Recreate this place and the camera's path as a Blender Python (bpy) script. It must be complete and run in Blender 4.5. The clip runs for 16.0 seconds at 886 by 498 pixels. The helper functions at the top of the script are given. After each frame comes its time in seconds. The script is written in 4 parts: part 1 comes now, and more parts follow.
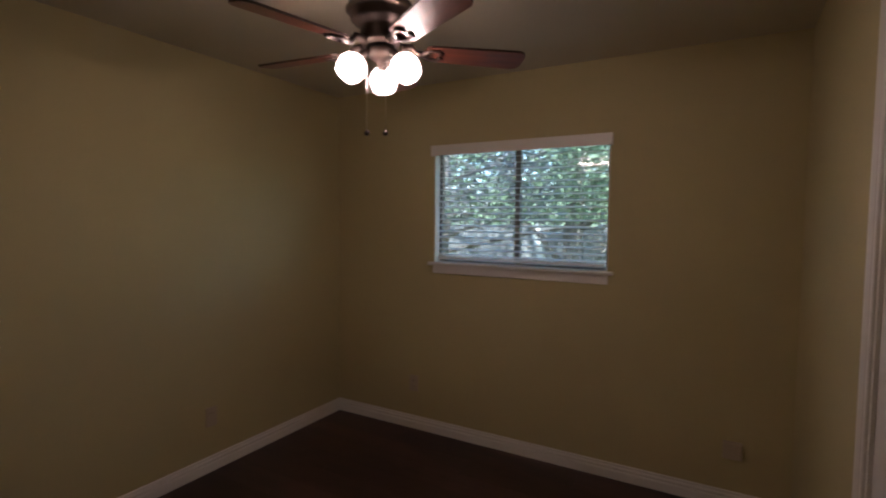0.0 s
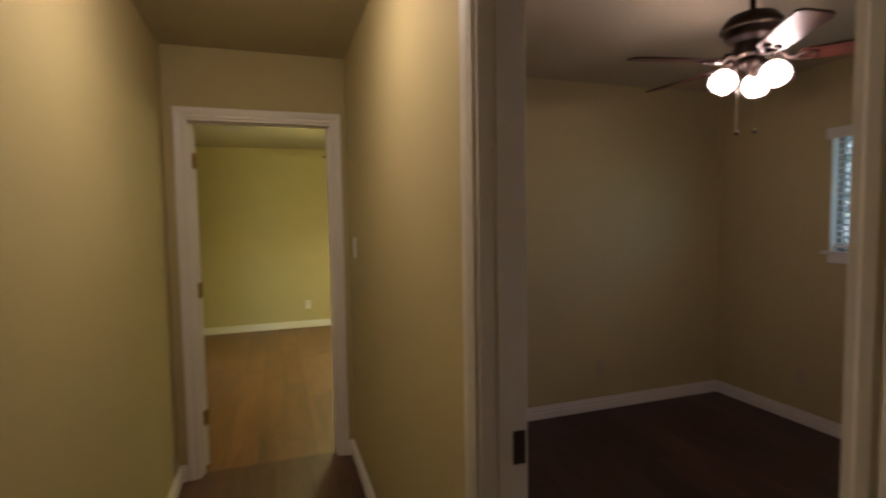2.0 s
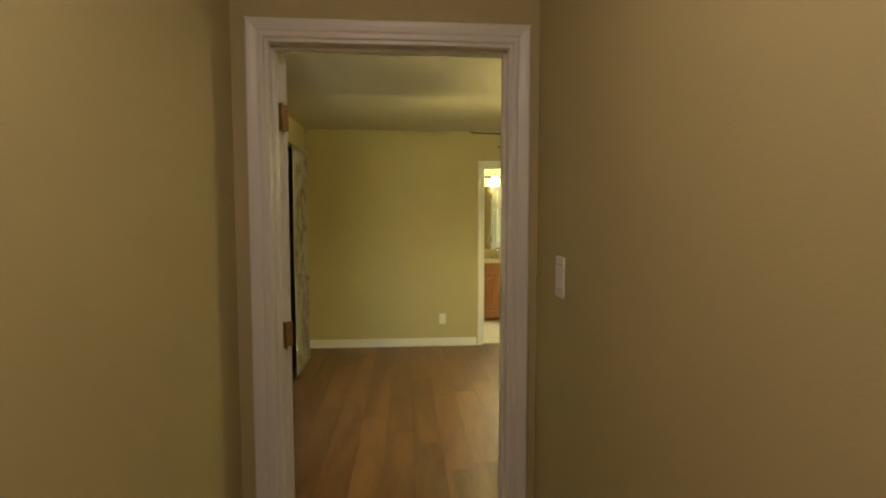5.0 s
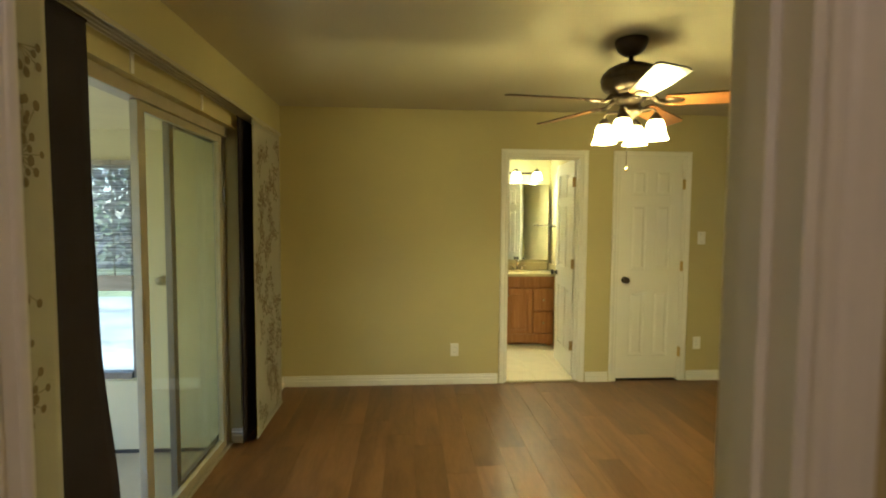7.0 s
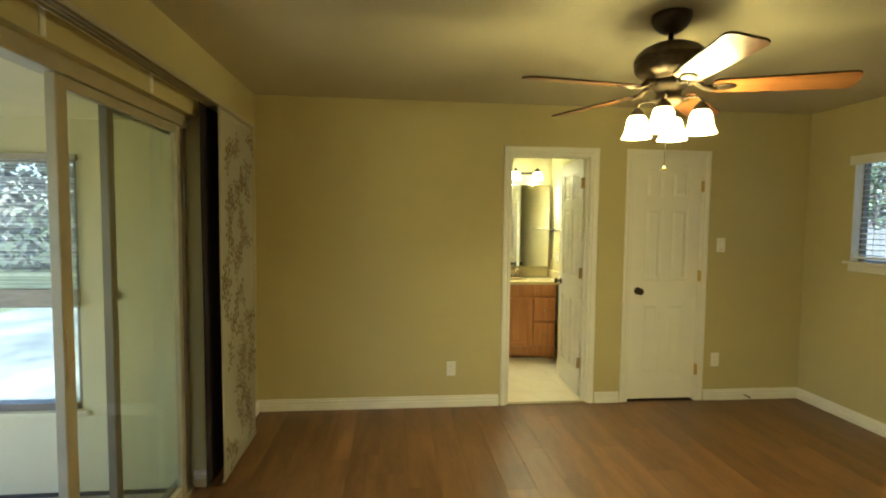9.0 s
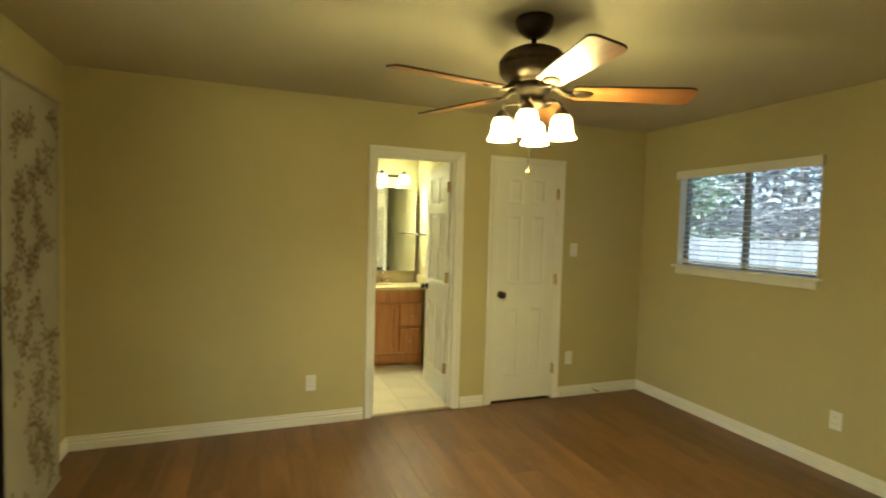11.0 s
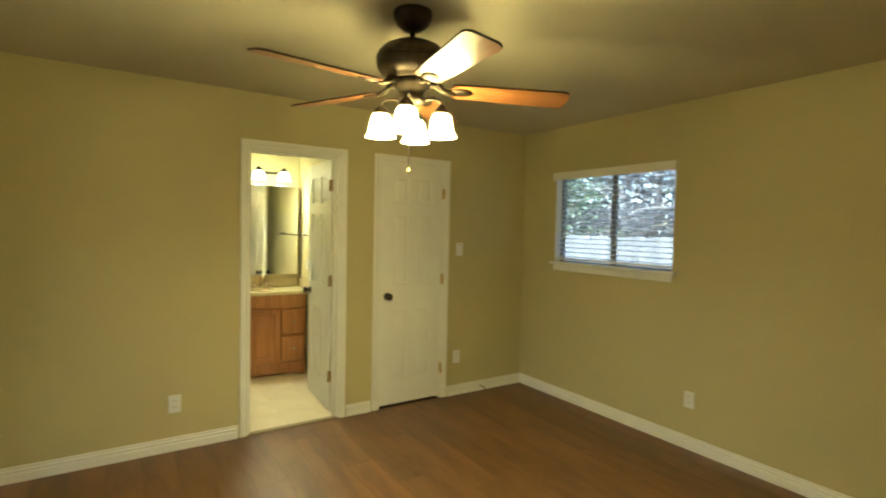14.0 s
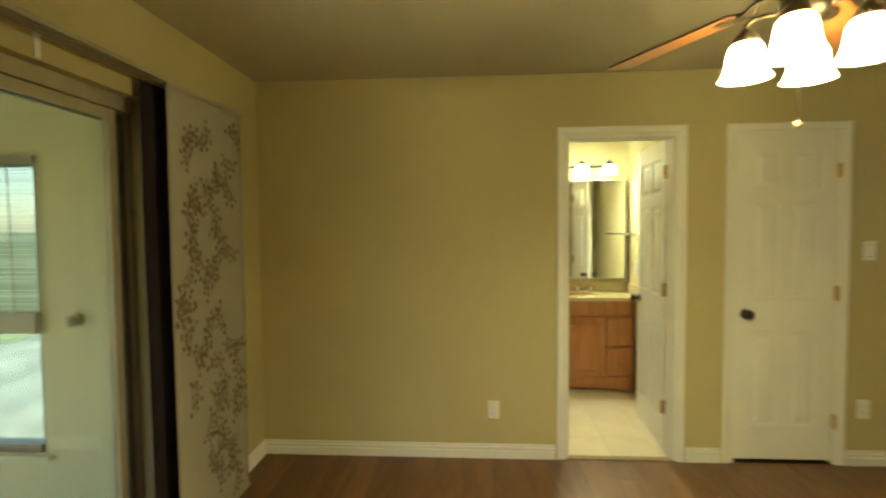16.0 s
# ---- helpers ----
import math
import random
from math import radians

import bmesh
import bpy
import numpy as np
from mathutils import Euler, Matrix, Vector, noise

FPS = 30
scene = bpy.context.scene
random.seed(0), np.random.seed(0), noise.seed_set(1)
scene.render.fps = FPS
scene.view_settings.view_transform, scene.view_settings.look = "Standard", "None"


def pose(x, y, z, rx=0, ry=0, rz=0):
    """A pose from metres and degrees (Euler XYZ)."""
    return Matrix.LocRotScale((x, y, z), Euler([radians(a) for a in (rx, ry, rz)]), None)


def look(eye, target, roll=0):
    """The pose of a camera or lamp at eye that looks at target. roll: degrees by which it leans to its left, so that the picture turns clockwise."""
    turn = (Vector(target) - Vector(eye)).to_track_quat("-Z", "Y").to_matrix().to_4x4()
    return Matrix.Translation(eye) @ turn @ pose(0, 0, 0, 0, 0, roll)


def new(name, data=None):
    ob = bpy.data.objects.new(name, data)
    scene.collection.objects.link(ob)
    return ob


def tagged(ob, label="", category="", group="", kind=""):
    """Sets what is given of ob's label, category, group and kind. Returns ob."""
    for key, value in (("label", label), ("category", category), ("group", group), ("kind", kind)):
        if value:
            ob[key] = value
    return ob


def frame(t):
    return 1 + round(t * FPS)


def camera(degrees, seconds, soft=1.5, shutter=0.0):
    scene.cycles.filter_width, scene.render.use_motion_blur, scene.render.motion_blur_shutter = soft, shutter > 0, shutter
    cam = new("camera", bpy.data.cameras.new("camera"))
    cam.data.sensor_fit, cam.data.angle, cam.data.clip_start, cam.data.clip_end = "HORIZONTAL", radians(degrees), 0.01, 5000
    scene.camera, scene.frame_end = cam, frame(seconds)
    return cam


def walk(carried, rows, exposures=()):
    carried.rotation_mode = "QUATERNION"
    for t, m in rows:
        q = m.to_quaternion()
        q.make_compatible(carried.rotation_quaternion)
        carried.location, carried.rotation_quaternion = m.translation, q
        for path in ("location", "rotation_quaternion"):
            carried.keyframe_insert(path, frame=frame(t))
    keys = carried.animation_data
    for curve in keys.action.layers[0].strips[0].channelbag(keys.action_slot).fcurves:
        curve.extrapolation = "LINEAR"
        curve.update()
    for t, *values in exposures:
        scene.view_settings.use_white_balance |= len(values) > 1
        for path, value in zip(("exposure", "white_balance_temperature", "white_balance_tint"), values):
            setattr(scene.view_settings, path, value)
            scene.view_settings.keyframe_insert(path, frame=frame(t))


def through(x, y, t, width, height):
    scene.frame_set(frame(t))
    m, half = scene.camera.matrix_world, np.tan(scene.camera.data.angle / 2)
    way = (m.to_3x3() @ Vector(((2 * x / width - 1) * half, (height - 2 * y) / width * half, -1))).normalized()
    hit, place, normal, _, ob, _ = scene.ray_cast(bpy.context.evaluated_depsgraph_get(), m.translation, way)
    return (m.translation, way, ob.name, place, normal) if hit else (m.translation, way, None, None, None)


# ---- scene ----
cam = camera(83.2, 16.0, soft=2.0, shutter=0.5)
PATH = [
    (0, (0.523, -2.554, 1.5), (2.258, -1.567, 1.382), 0.5),
    (0.5, (0.413, -2.688, 1.478), (1.963, -1.43, 1.36), -0.1),
    (1, (0.276, -2.807, 1.465), (1.561, -1.279, 1.344), -0.4),
    (1.5, (0.118, -2.975, 1.447), (1.112, -1.244, 1.328), -0.45),
    (2, (0.057, -3.072, 1.461), (0.696, -1.180, 1.338), -0.9),
    (2.5, (0.062, -3.074, 1.481), (0.384, -1.104, 1.362), -1.3),
    (3, (0.044, -2.9, 1.464), (0.241, -0.913, 1.35), -0.6),
    (3.3, (0.015, -2.743, 1.479), (0.21, -0.756, 1.355), -0.4),
    (3.5, (0.013, -2.624, 1.475), (0.201, -0.637, 1.348), -0.3),
    (4, (0.032, -2.287, 1.475), (0.193, -0.298, 1.345), -0.1),
    (4.2, (0.04, -2.167, 1.48), (0.195, -0.178, 1.347), -0.1),
    (6.3, (0.053, -0.745, 1.469), (0.2, 1.245, 1.34), 0.2),
    (6.5, (0.068, -0.628, 1.468), (0.208, 1.363, 1.341), 0.5),
    (7, (0.042, -0.412, 1.471), (0.186, 1.579, 1.352), 0.4),
    (7.5, (0.008, -0.285, 1.468), (0.15, 1.707, 1.365), 0.7),
    (8, (-0.01, -0.155, 1.518), (0.152, 1.835, 1.398), 0.7),
    (10.5, (0.044, 0.197, 1.486), (0.527, 2.135, 1.392), 1.4),
    (11, (0.065, 0.223, 1.488), (0.773, 2.091, 1.4), 1.6),
    (11.5, (0.085, 0.243, 1.492), (0.936, 2.051, 1.409), 1.7),
    (12, (0.086, 0.26, 1.496), (1.086, 1.99, 1.416), 1.8),
    (12.5, (0.084, 0.268, 1.494), (1.183, 1.937, 1.416), 1.8),
    (13, (0.091, 0.269, 1.483), (1.262, 1.889, 1.411), 1.7),
    (13.5, (0.096, 0.278, 1.494), (1.289, 1.881, 1.416), 1.6),
    (14, (0.156, 0.298, 1.5), (1.249, 1.971, 1.418), 1.2),
    (14.5, (0.203, 0.329, 1.508), (0.988, 2.166, 1.418), 0.9),
    (15, (0.188, 0.424, 1.496), (0.72, 2.349, 1.402), 0.8),
    (15.5, (0.238, 0.594, 1.502), (0.514, 2.573, 1.402), 0.3),
    (16, (0.355, 0.805, 1.485), (0.227, 2.799, 1.395), -0.5),
]
walk(cam, [(t, look(eye, target, roll)) for t, eye, target, roll in PATH], ((0.0, 2.1, 5400, 10), (16.0, 2.1, 5400, 10)))

# ---- light and sky ----
world = bpy.data.worlds.new("sky")
scene.world = world
world.use_nodes = True
wn = world.node_tree.nodes
sky = wn.new("ShaderNodeTexSky")
sky.sky_type = "NISHITA"
sky.sun_disc = False
sky.sun_elevation, sky.sun_rotation = radians(56), radians(245)
wn["Background"].inputs["Strength"].default_value = 0.15
world.node_tree.links.new(sky.outputs["Color"], wn["Background"].inputs["Color"])

sun = new("sun", bpy.data.lights.new("sun", "SUN"))
sun.data.energy, sun.data.angle, sun.data.color = 5.0, radians(0.5), (1.0, 0.95, 0.86)
sun.matrix_world = look((8 * math.sin(radians(245)), 8 * math.cos(radians(245)), 11.9), (0, 0, 0))

LAMP_MASTER, LAMP_BEDROOM, LAMP_HALL, LAMP_BATH = 6.5, 3.0, 11.0, 5.5
BULB_MASTER, BULB_BEDROOM, BULB_BATH = 225.0, 70.0, 180.0
WARM = (1.0, 0.80, 0.28)
HALLWARM = (1.0, 0.70, 0.50)
SOFTWHITE = (1.0, 0.68, 0.59)


# ---- materials ----
def material(name, color, rough=0.6, metal=0.0, spread=0.08, scale=6.0, fine=120.0, bump=0.05, coat=0.0, vary=0.0):
    m = bpy.data.materials.new(name)
    m.use_nodes = True
    n, l = m.node_tree.nodes, m.node_tree.links
    b = n["Principled BSDF"]
    b.inputs["Roughness"].default_value, b.inputs["Metallic"].default_value = rough, metal
    b.inputs["Coat Weight"].default_value = coat
    tc = n.new("ShaderNodeTexCoord")
    big, small = n.new("ShaderNodeTexNoise"), n.new("ShaderNodeTexNoise")
    big.inputs["Scale"].default_value, small.inputs["Scale"].default_value = scale, fine
    big.inputs["Detail"].default_value = 3
    for x in (big, small):
        l.new(tc.outputs["Object"], x.inputs["Vector"])
    add = n.new("ShaderNodeMath")
    add.operation = "MULTIPLY_ADD"
    add.inputs[1].default_value = 0.35
    l.new(small.outputs["Fac"], add.inputs[0])
    l.new(big.outputs["Fac"], add.inputs[2])
    ramp = n.new("ShaderNodeMapRange")
    ramp.inputs["From Min"].default_value, ramp.inputs["From Max"].default_value = 0.35, 1.0
    ramp.inputs["To Min"].default_value, ramp.inputs["To Max"].default_value = 1 - spread, 1 + spread
    l.new(add.outputs[0], ramp.inputs["Value"])
    hsv = n.new("ShaderNodeHueSaturation")
    hsv.inputs["Color"].default_value = (*color, 1)
    val = ramp.outputs["Result"]
    if vary:
        info, mr, mul = n.new("ShaderNodeObjectInfo"), n.new("ShaderNodeMapRange"), n.new("ShaderNodeMath")
        mr.inputs["To Min"].default_value, mr.inputs["To Max"].default_value = 1 - vary, 1 + vary
        mul.operation = "MULTIPLY"
        l.new(info.outputs["Random"], mr.inputs["Value"])
        l.new(mr.outputs["Result"], mul.inputs[0])
        l.new(val, mul.inputs[1])
        val = mul.outputs[0]
    l.new(val, hsv.inputs["Value"])
    l.new(hsv.outputs["Color"], b.inputs["Base Color"])
    if bump:
        bp = n.new("ShaderNodeBump")
        bp.inputs["Strength"].default_value, bp.inputs["Distance"].default_value = bump, 0.004
        l.new(small.outputs["Fac"], bp.inputs["Height"])
        l.new(bp.outputs["Normal"], b.inputs["Normal"])
    return m


def wood(name, dark, light, rough=0.4, axis=1, vary=0.15, coat=0.0, stretch=14.0, scale=2.2):
    """Grain that runs along one axis of the object."""
    m = bpy.data.materials.new(name)
    m.use_nodes = True
    n, l = m.node_tree.nodes, m.node_tree.links
    b = n["Principled BSDF"]
    b.inputs["Coat Weight"].default_value = coat
    tc, mp, info = n.new("ShaderNodeTexCoord"), n.new("ShaderNodeMapping"), n.new("ShaderNodeObjectInfo")
    s = [stretch] * 3
    s[axis] = 1.0
    mp.inputs["Scale"].default_value = s
    off = n.new("ShaderNodeVectorMath")
    off.operation = "MULTIPLY_ADD"
    off.inputs[1].default_value = (17.0, 31.0, 11.0)
    l.new(info.outputs["Random"], off.inputs[0])
    l.new(tc.outputs["Object"], off.inputs[2])
    l.new(off.outputs["Vector"], mp.inputs["Vector"])
    n1, n2 = n.new("ShaderNodeTexNoise"), n.new("ShaderNodeTexNoise")
    n1.inputs["Scale"].default_value, n1.inputs["Detail"].default_value, n1.inputs["Distortion"].default_value = scale, 6, 0.8
    n2.inputs["Scale"].default_value, n2.inputs["Detail"].default_value = scale * 9, 3
    l.new(mp.outputs["Vector"], n1.inputs["Vector"])
    l.new(mp.outputs["Vector"], n2.inputs["Vector"])
    mix = n.new("ShaderNodeMath")
    mix.operation = "MULTIPLY_ADD"
    mix.inputs[1].default_value = 0.3
    l.new(n2.outputs["Fac"], mix.inputs[0])
    l.new(n1.outputs["Fac"], mix.inputs[2])
    ramp = n.new("ShaderNodeValToRGB")
    ramp.color_ramp.elements[0].position, ramp.color_ramp.elements[1].position = 0.40, 0.88
    ramp.color_ramp.elements[0].color, ramp.color_ramp.elements[1].color = (*dark, 1), (*light, 1)
    l.new(mix.outputs[0], ramp.inputs["Fac"])
    mr, hsv = n.new("ShaderNodeMapRange"), n.new("ShaderNodeHueSaturation")
    mr.inputs["To Min"].default_value, mr.inputs["To Max"].default_value = 1 - vary, 1 + vary
    l.new(info.outputs["Random"], mr.inputs["Value"])
    l.new(mr.outputs["Result"], hsv.inputs["Value"])
    l.new(ramp.outputs["Color"], hsv.inputs["Color"])
    l.new(hsv.outputs["Color"], b.inputs["Base Color"])
    rr = n.new("ShaderNodeMapRange")
    rr.inputs["To Min"].default_value, rr.inputs["To Max"].default_value = rough - 0.08, rough + 0.1
    l.new(n1.outputs["Fac"], rr.inputs["Value"])
    l.new(rr.outputs["Result"], b.inputs["Roughness"])
    bp = n.new("ShaderNodeBump")
    bp.inputs["Strength"].default_value, bp.inputs["Distance"].default_value = 0.12, 0.002
    l.new(n2.outputs["Fac"], bp.inputs["Height"])
    l.new(bp.outputs["Normal"], b.inputs["Normal"])
    return m


def glowing(name, color, strength):
    m = bpy.data.materials.new(name)
    m.use_nodes = True
    b = m.node_tree.nodes["Principled BSDF"]
    b.inputs["Base Color"].default_value = (0.85, 0.83, 0.78, 1)
    b.inputs["Roughness"].default_value = 0.3
    b.inputs["Emission Color"].default_value = (*color, 1)
    b.inputs["Emission Strength"].default_value = strength
    return m


def lit_glass(name, color, strength, clear):
    """Thin glowing opal glass that also lets part of its bulb's light straight through."""
    m = glowing(name, color, strength)
    n, l = m.node_tree.nodes, m.node_tree.links
    tr, mix = n.new("ShaderNodeBsdfTransparent"), n.new("ShaderNodeMixShader")
    tr.inputs["Color"].default_value = (0.95, 0.93, 0.88, 1)
    mix.inputs["Fac"].default_value = clear
    l.new(n["Principled BSDF"].outputs["BSDF"], mix.inputs[1])
    l.new(tr.outputs["BSDF"], mix.inputs[2])
    l.new(mix.outputs["Shader"], n["Material Output"].inputs["Surface"])
    return m


def clear_glass(name, tint=(0.93, 0.97, 0.95), rough=0.0):
    m = bpy.data.materials.new(name)
    m.use_nodes = True
    n, l = m.node_tree.nodes, m.node_tree.links
    n.remove(n["Principled BSDF"])
    tr, gl, mix, fr = n.new("ShaderNodeBsdfTransparent"), n.new("ShaderNodeBsdfGlossy"), n.new("ShaderNodeMixShader"), n.new("ShaderNodeLayerWeight")
    pw, ma = n.new("ShaderNodeMath"), n.new("ShaderNodeMath")
    pw.operation, ma.operation = "POWER", "MULTIPLY_ADD"
    pw.inputs[1].default_value, ma.inputs[1].default_value, ma.inputs[2].default_value = 4.0, 0.6, 0.035
    tr.inputs["Color"].default_value = (*tint, 1)
    gl.inputs["Roughness"].default_value = rough
    l.new(fr.outputs["Facing"], pw.inputs[0])
    l.new(pw.outputs[0], ma.inputs[0])
    l.new(ma.outputs[0], mix.inputs["Fac"])
    l.new(tr.outputs["BSDF"], mix.inputs[1])
    l.new(gl.outputs["BSDF"], mix.inputs[2])
    l.new(mix.outputs["Shader"], n["Material Output"].inputs["Surface"])
    return m


def leafy(name, color, through=0.35):
    m = material(name, color, rough=0.55, spread=0.45, scale=1.7, fine=14, bump=0.0)
    n, l = m.node_tree.nodes, m.node_tree.links
    b = n["Principled BSDF"]
    geo, mr, hsv = n.new("ShaderNodeNewGeometry"), n.new("ShaderNodeMapRange"), n.new("ShaderNodeHueSaturation")
    mr.inputs["To Min"].default_value, mr.inputs["To Max"].default_value = 0.45, 1.6
    l.new(geo.outputs["Random Per Island"], mr.inputs["Value"])
    l.new(mr.outputs["Result"], hsv.inputs["Value"])
    src = b.inputs["Base Color"].links[0].from_socket
    l.new(src, hsv.inputs["Color"])
    l.new(hsv.outputs["Color"], b.inputs["Base Color"])
    tl, mix = n.new("ShaderNodeBsdfTranslucent"), n.new("ShaderNodeMixShader")
    mix.inputs["Fac"].default_value = through
    l.new(hsv.outputs["Color"], tl.inputs["Color"])
    l.new(b.outputs["BSDF"], mix.inputs[1])
    l.new(tl.outputs["BSDF"], mix.inputs[2])
    l.new(mix.outputs["Shader"], n["Material Output"].inputs["Surface"])
    return m


M_WALL = material("tan wall paint", (0.505, 0.44, 0.22), 0.75, spread=0.035, scale=1.3, fine=150, bump=0.16)
# Pale yellow paint, kept light also to bounce more lamp light around the bath.
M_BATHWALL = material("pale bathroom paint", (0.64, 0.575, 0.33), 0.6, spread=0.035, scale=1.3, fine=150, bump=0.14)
M_CEIL = material("ceiling paint", (0.53, 0.485, 0.35), 0.85, spread=0.03, scale=1.5, fine=90, bump=0.35)
M_TRIM = material("white trim paint", (0.78, 0.76, 0.71), 0.38, spread=0.03, scale=4, fine=60, bump=0.03)
M_DOOR = material("white door paint", (0.80, 0.78, 0.73), 0.36, spread=0.03, scale=3, fine=80, bump=0.06)
M_FLOOR = wood("plank floor", (0.098, 0.044, 0.018), (0.215, 0.112, 0.047), 0.37, 1, 0.17, 0.0, 5.5, 1.15)
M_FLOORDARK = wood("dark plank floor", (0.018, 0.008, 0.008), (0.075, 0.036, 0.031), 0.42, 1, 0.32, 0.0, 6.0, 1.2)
# Same planks as the small bedroom; the brighter hallway light is in this tone.
M_FLOORDARK_LIT = wood("dark plank floor, lit tone", (0.045, 0.020, 0.014), (0.135, 0.066, 0.042), 0.42, 1, 0.28, 0.0, 6.0, 1.2)
M_GAP = material("floor joint", (0.03, 0.018, 0.012), 0.8)
M_PLATE = material("white plastic plate", (0.80, 0.78, 0.74), 0.35, spread=0.02, bump=0.0)
M_ALMOND = material("almond plastic plate", (0.46, 0.38, 0.27), 0.4, spread=0.03, bump=0.0)
M_SLOT = material("dark slot", (0.05, 0.045, 0.04), 0.6, bump=0.0)
M_BRONZE = material("dark bronze metal", (0.042, 0.029, 0.022), 0.45, 0.6, spread=0.3, scale=22, fine=160, bump=0.1)
M_PEWTER = material("antique bronze metal", (0.080, 0.060, 0.040), 0.42, 0.8, spread=0.35, scale=30, fine=160, bump=0.1)
M_BRASS = material("brass hinge", (0.55, 0.40, 0.14), 0.35, 0.9, spread=0.2, scale=40, fine=200)
M_HINGE = material("brown hinge", (0.40, 0.28, 0.12), 0.42, 0.75, spread=0.25, scale=40, fine=200)
M_CHROME = material("brushed chrome", (0.72, 0.70, 0.66), 0.22, 1.0, spread=0.05)
M_ALU = material("aluminium frame", (0.46, 0.41, 0.30), 0.5, 0.35, spread=0.1, scale=9)
M_DARKALU = material("bronze aluminium frame", (0.20, 0.18, 0.155), 0.45, 0.5, spread=0.15)
M_BLADE2 = wood("maple fan blade", (0.25, 0.09, 0.02), (0.44, 0.185, 0.05), 0.33, 0, 0.05, 0.3)
M_BLADEEDGE = material("dark blade edge", (0.035, 0.018, 0.010), 0.5, spread=0.2)
M_BLADE1 = wood("cherry fan blade", (0.072, 0.021, 0.014), (0.18, 0.055, 0.030), 0.33, 0, 0.05, 0.3)
M_SHADE2 = lit_glass("lit glass shade", WARM, LAMP_MASTER, 0.48)
M_BULB2 = glowing("lit bulb", WARM, BULB_MASTER)
M_BULBB = glowing("lit vanity bulb", (1.0, 0.92, 0.48), BULB_BATH)
M_BULB1 = glowing("lit soft bulb", SOFTWHITE, BULB_BEDROOM)
M_SHADE1 = lit_glass("lit frosted shade", SOFTWHITE, LAMP_BEDROOM, 0.6)
M_SHADEH = glowing("lit dome", HALLWARM, LAMP_HALL)
M_SHADEB = glowing("lit vanity shade", (1.0, 0.92, 0.42), LAMP_BATH)
M_GLASS = clear_glass("window glass", rough=0.05)
M_DOORGLASS = clear_glass("green tinted glass", (0.93, 0.93, 0.84))
M_SLAT = material("white blind slat", (0.84, 0.85, 0.85), 0.45, spread=0.03)
M_BLACKCLOTH = material("dark brown fabric", (0.026, 0.020, 0.025), 0.8, spread=0.2, scale=5, fine=300, bump=0.4)
M_BLACKCLOTH.node_tree.nodes["Principled BSDF"].inputs["Specular IOR Level"].default_value = 0.15
M_WHITECLOTH = material("cream fabric", (0.36, 0.335, 0.27), 0.9, spread=0.05, scale=5, fine=320, bump=0.4)
M_PRINT = material("brown print", (0.16, 0.125, 0.078), 0.9, spread=0.2, scale=30, bump=0.0)
M_CAB = wood("honey maple cabinet", (0.33, 0.13, 0.042), (0.50, 0.23, 0.085), 0.35, 2, 0.06, 0.2)
M_CULT = material("cream cultured marble", (0.64, 0.55, 0.33), 0.22, spread=0.08, scale=8, fine=40, bump=0.0)
M_TILE = material("cream floor tile", (0.70, 0.62, 0.48), 0.35, spread=0.1, scale=5, fine=60, bump=0.04, vary=0.04)
M_STRIP = material("tan metal strip", (0.26, 0.20, 0.11), 0.4, 0.4, spread=0.15, scale=20)
M_TWIG = material("pale bare twig", (0.42, 0.39, 0.36), 0.9, spread=0.35, scale=6, fine=60, bump=0.3)
M_GROUT = material("tile grout", (0.61, 0.545, 0.42), 0.9)
M_MIRROR = material("mirror silver", (0.90, 0.91, 0.90), 0.02, 1.0, spread=0.0, bump=0.0)
M_PORCHWALL = material("pale porch paint", (0.68, 0.62, 0.40), 0.7, spread=0.06, scale=2.5, fine=70, bump=0.1)
M_PORCHFLOOR = material("porch concrete", (0.43, 0.39, 0.28), 0.35, spread=0.12, scale=3, fine=60)
# The wide colour spread paints dappled sunlight onto the paving.
M_PATIO = material("sun-mottled yard paving", (0.15, 0.165, 0.155), 0.8, spread=0.7, scale=1.1, fine=9, bump=0.2)
# Paler and greyer than the hem: daylight from behind is mixed into the colour.
M_REED = leafy("thin reeds with backlight in tone", (0.55, 0.55, 0.54), 0.6)
M_BAMBOO = wood("woven shade", (0.30, 0.27, 0.22), (0.55, 0.50, 0.42), 0.7, 0, 0.1)
M_FENCE = wood("weathered fence board", (0.17, 0.165, 0.16), (0.29, 0.285, 0.28), 0.8, 2, 0.14)
M_BARK = material("bark", (0.22, 0.19, 0.17), 0.9, spread=0.4, scale=12, fine=60, bump=0.6)
M_LEAF = leafy("leaves", (0.15, 0.20, 0.12))
M_LEAFGREY = leafy("grey leaves", (0.17, 0.17, 0.175))
M_GRASS = material("lawn", (0.09, 0.11, 0.05), 0.9, spread=0.4, scale=1.2, fine=30, bump=0.4)
M_BRICK = material("outer brick", (0.34, 0.24, 0.18), 0.85, spread=0.2, scale=3, fine=40)


# ---- building helpers ----
def box(bm, lo, hi, bevel=0.0):
    g = bmesh.ops.create_cube(bm, size=1.0)
    c = [(a + b) / 2 for a, b in zip(lo, hi)]
    d = [abs(b - a) for a, b in zip(lo, hi)]
    for v in g["verts"]:
        v.co = Vector((c[0] + v.co.x * d[0], c[1] + v.co.y * d[1], c[2] + v.co.z * d[2]))
    if bevel:
        es = list({e for v in g["verts"] for e in v.link_edges})
        bmesh.ops.bevel(bm, geom=es, offset=min(bevel, min(d) * 0.45), segments=2, affect="EDGES", profile=0.5)
    return bm


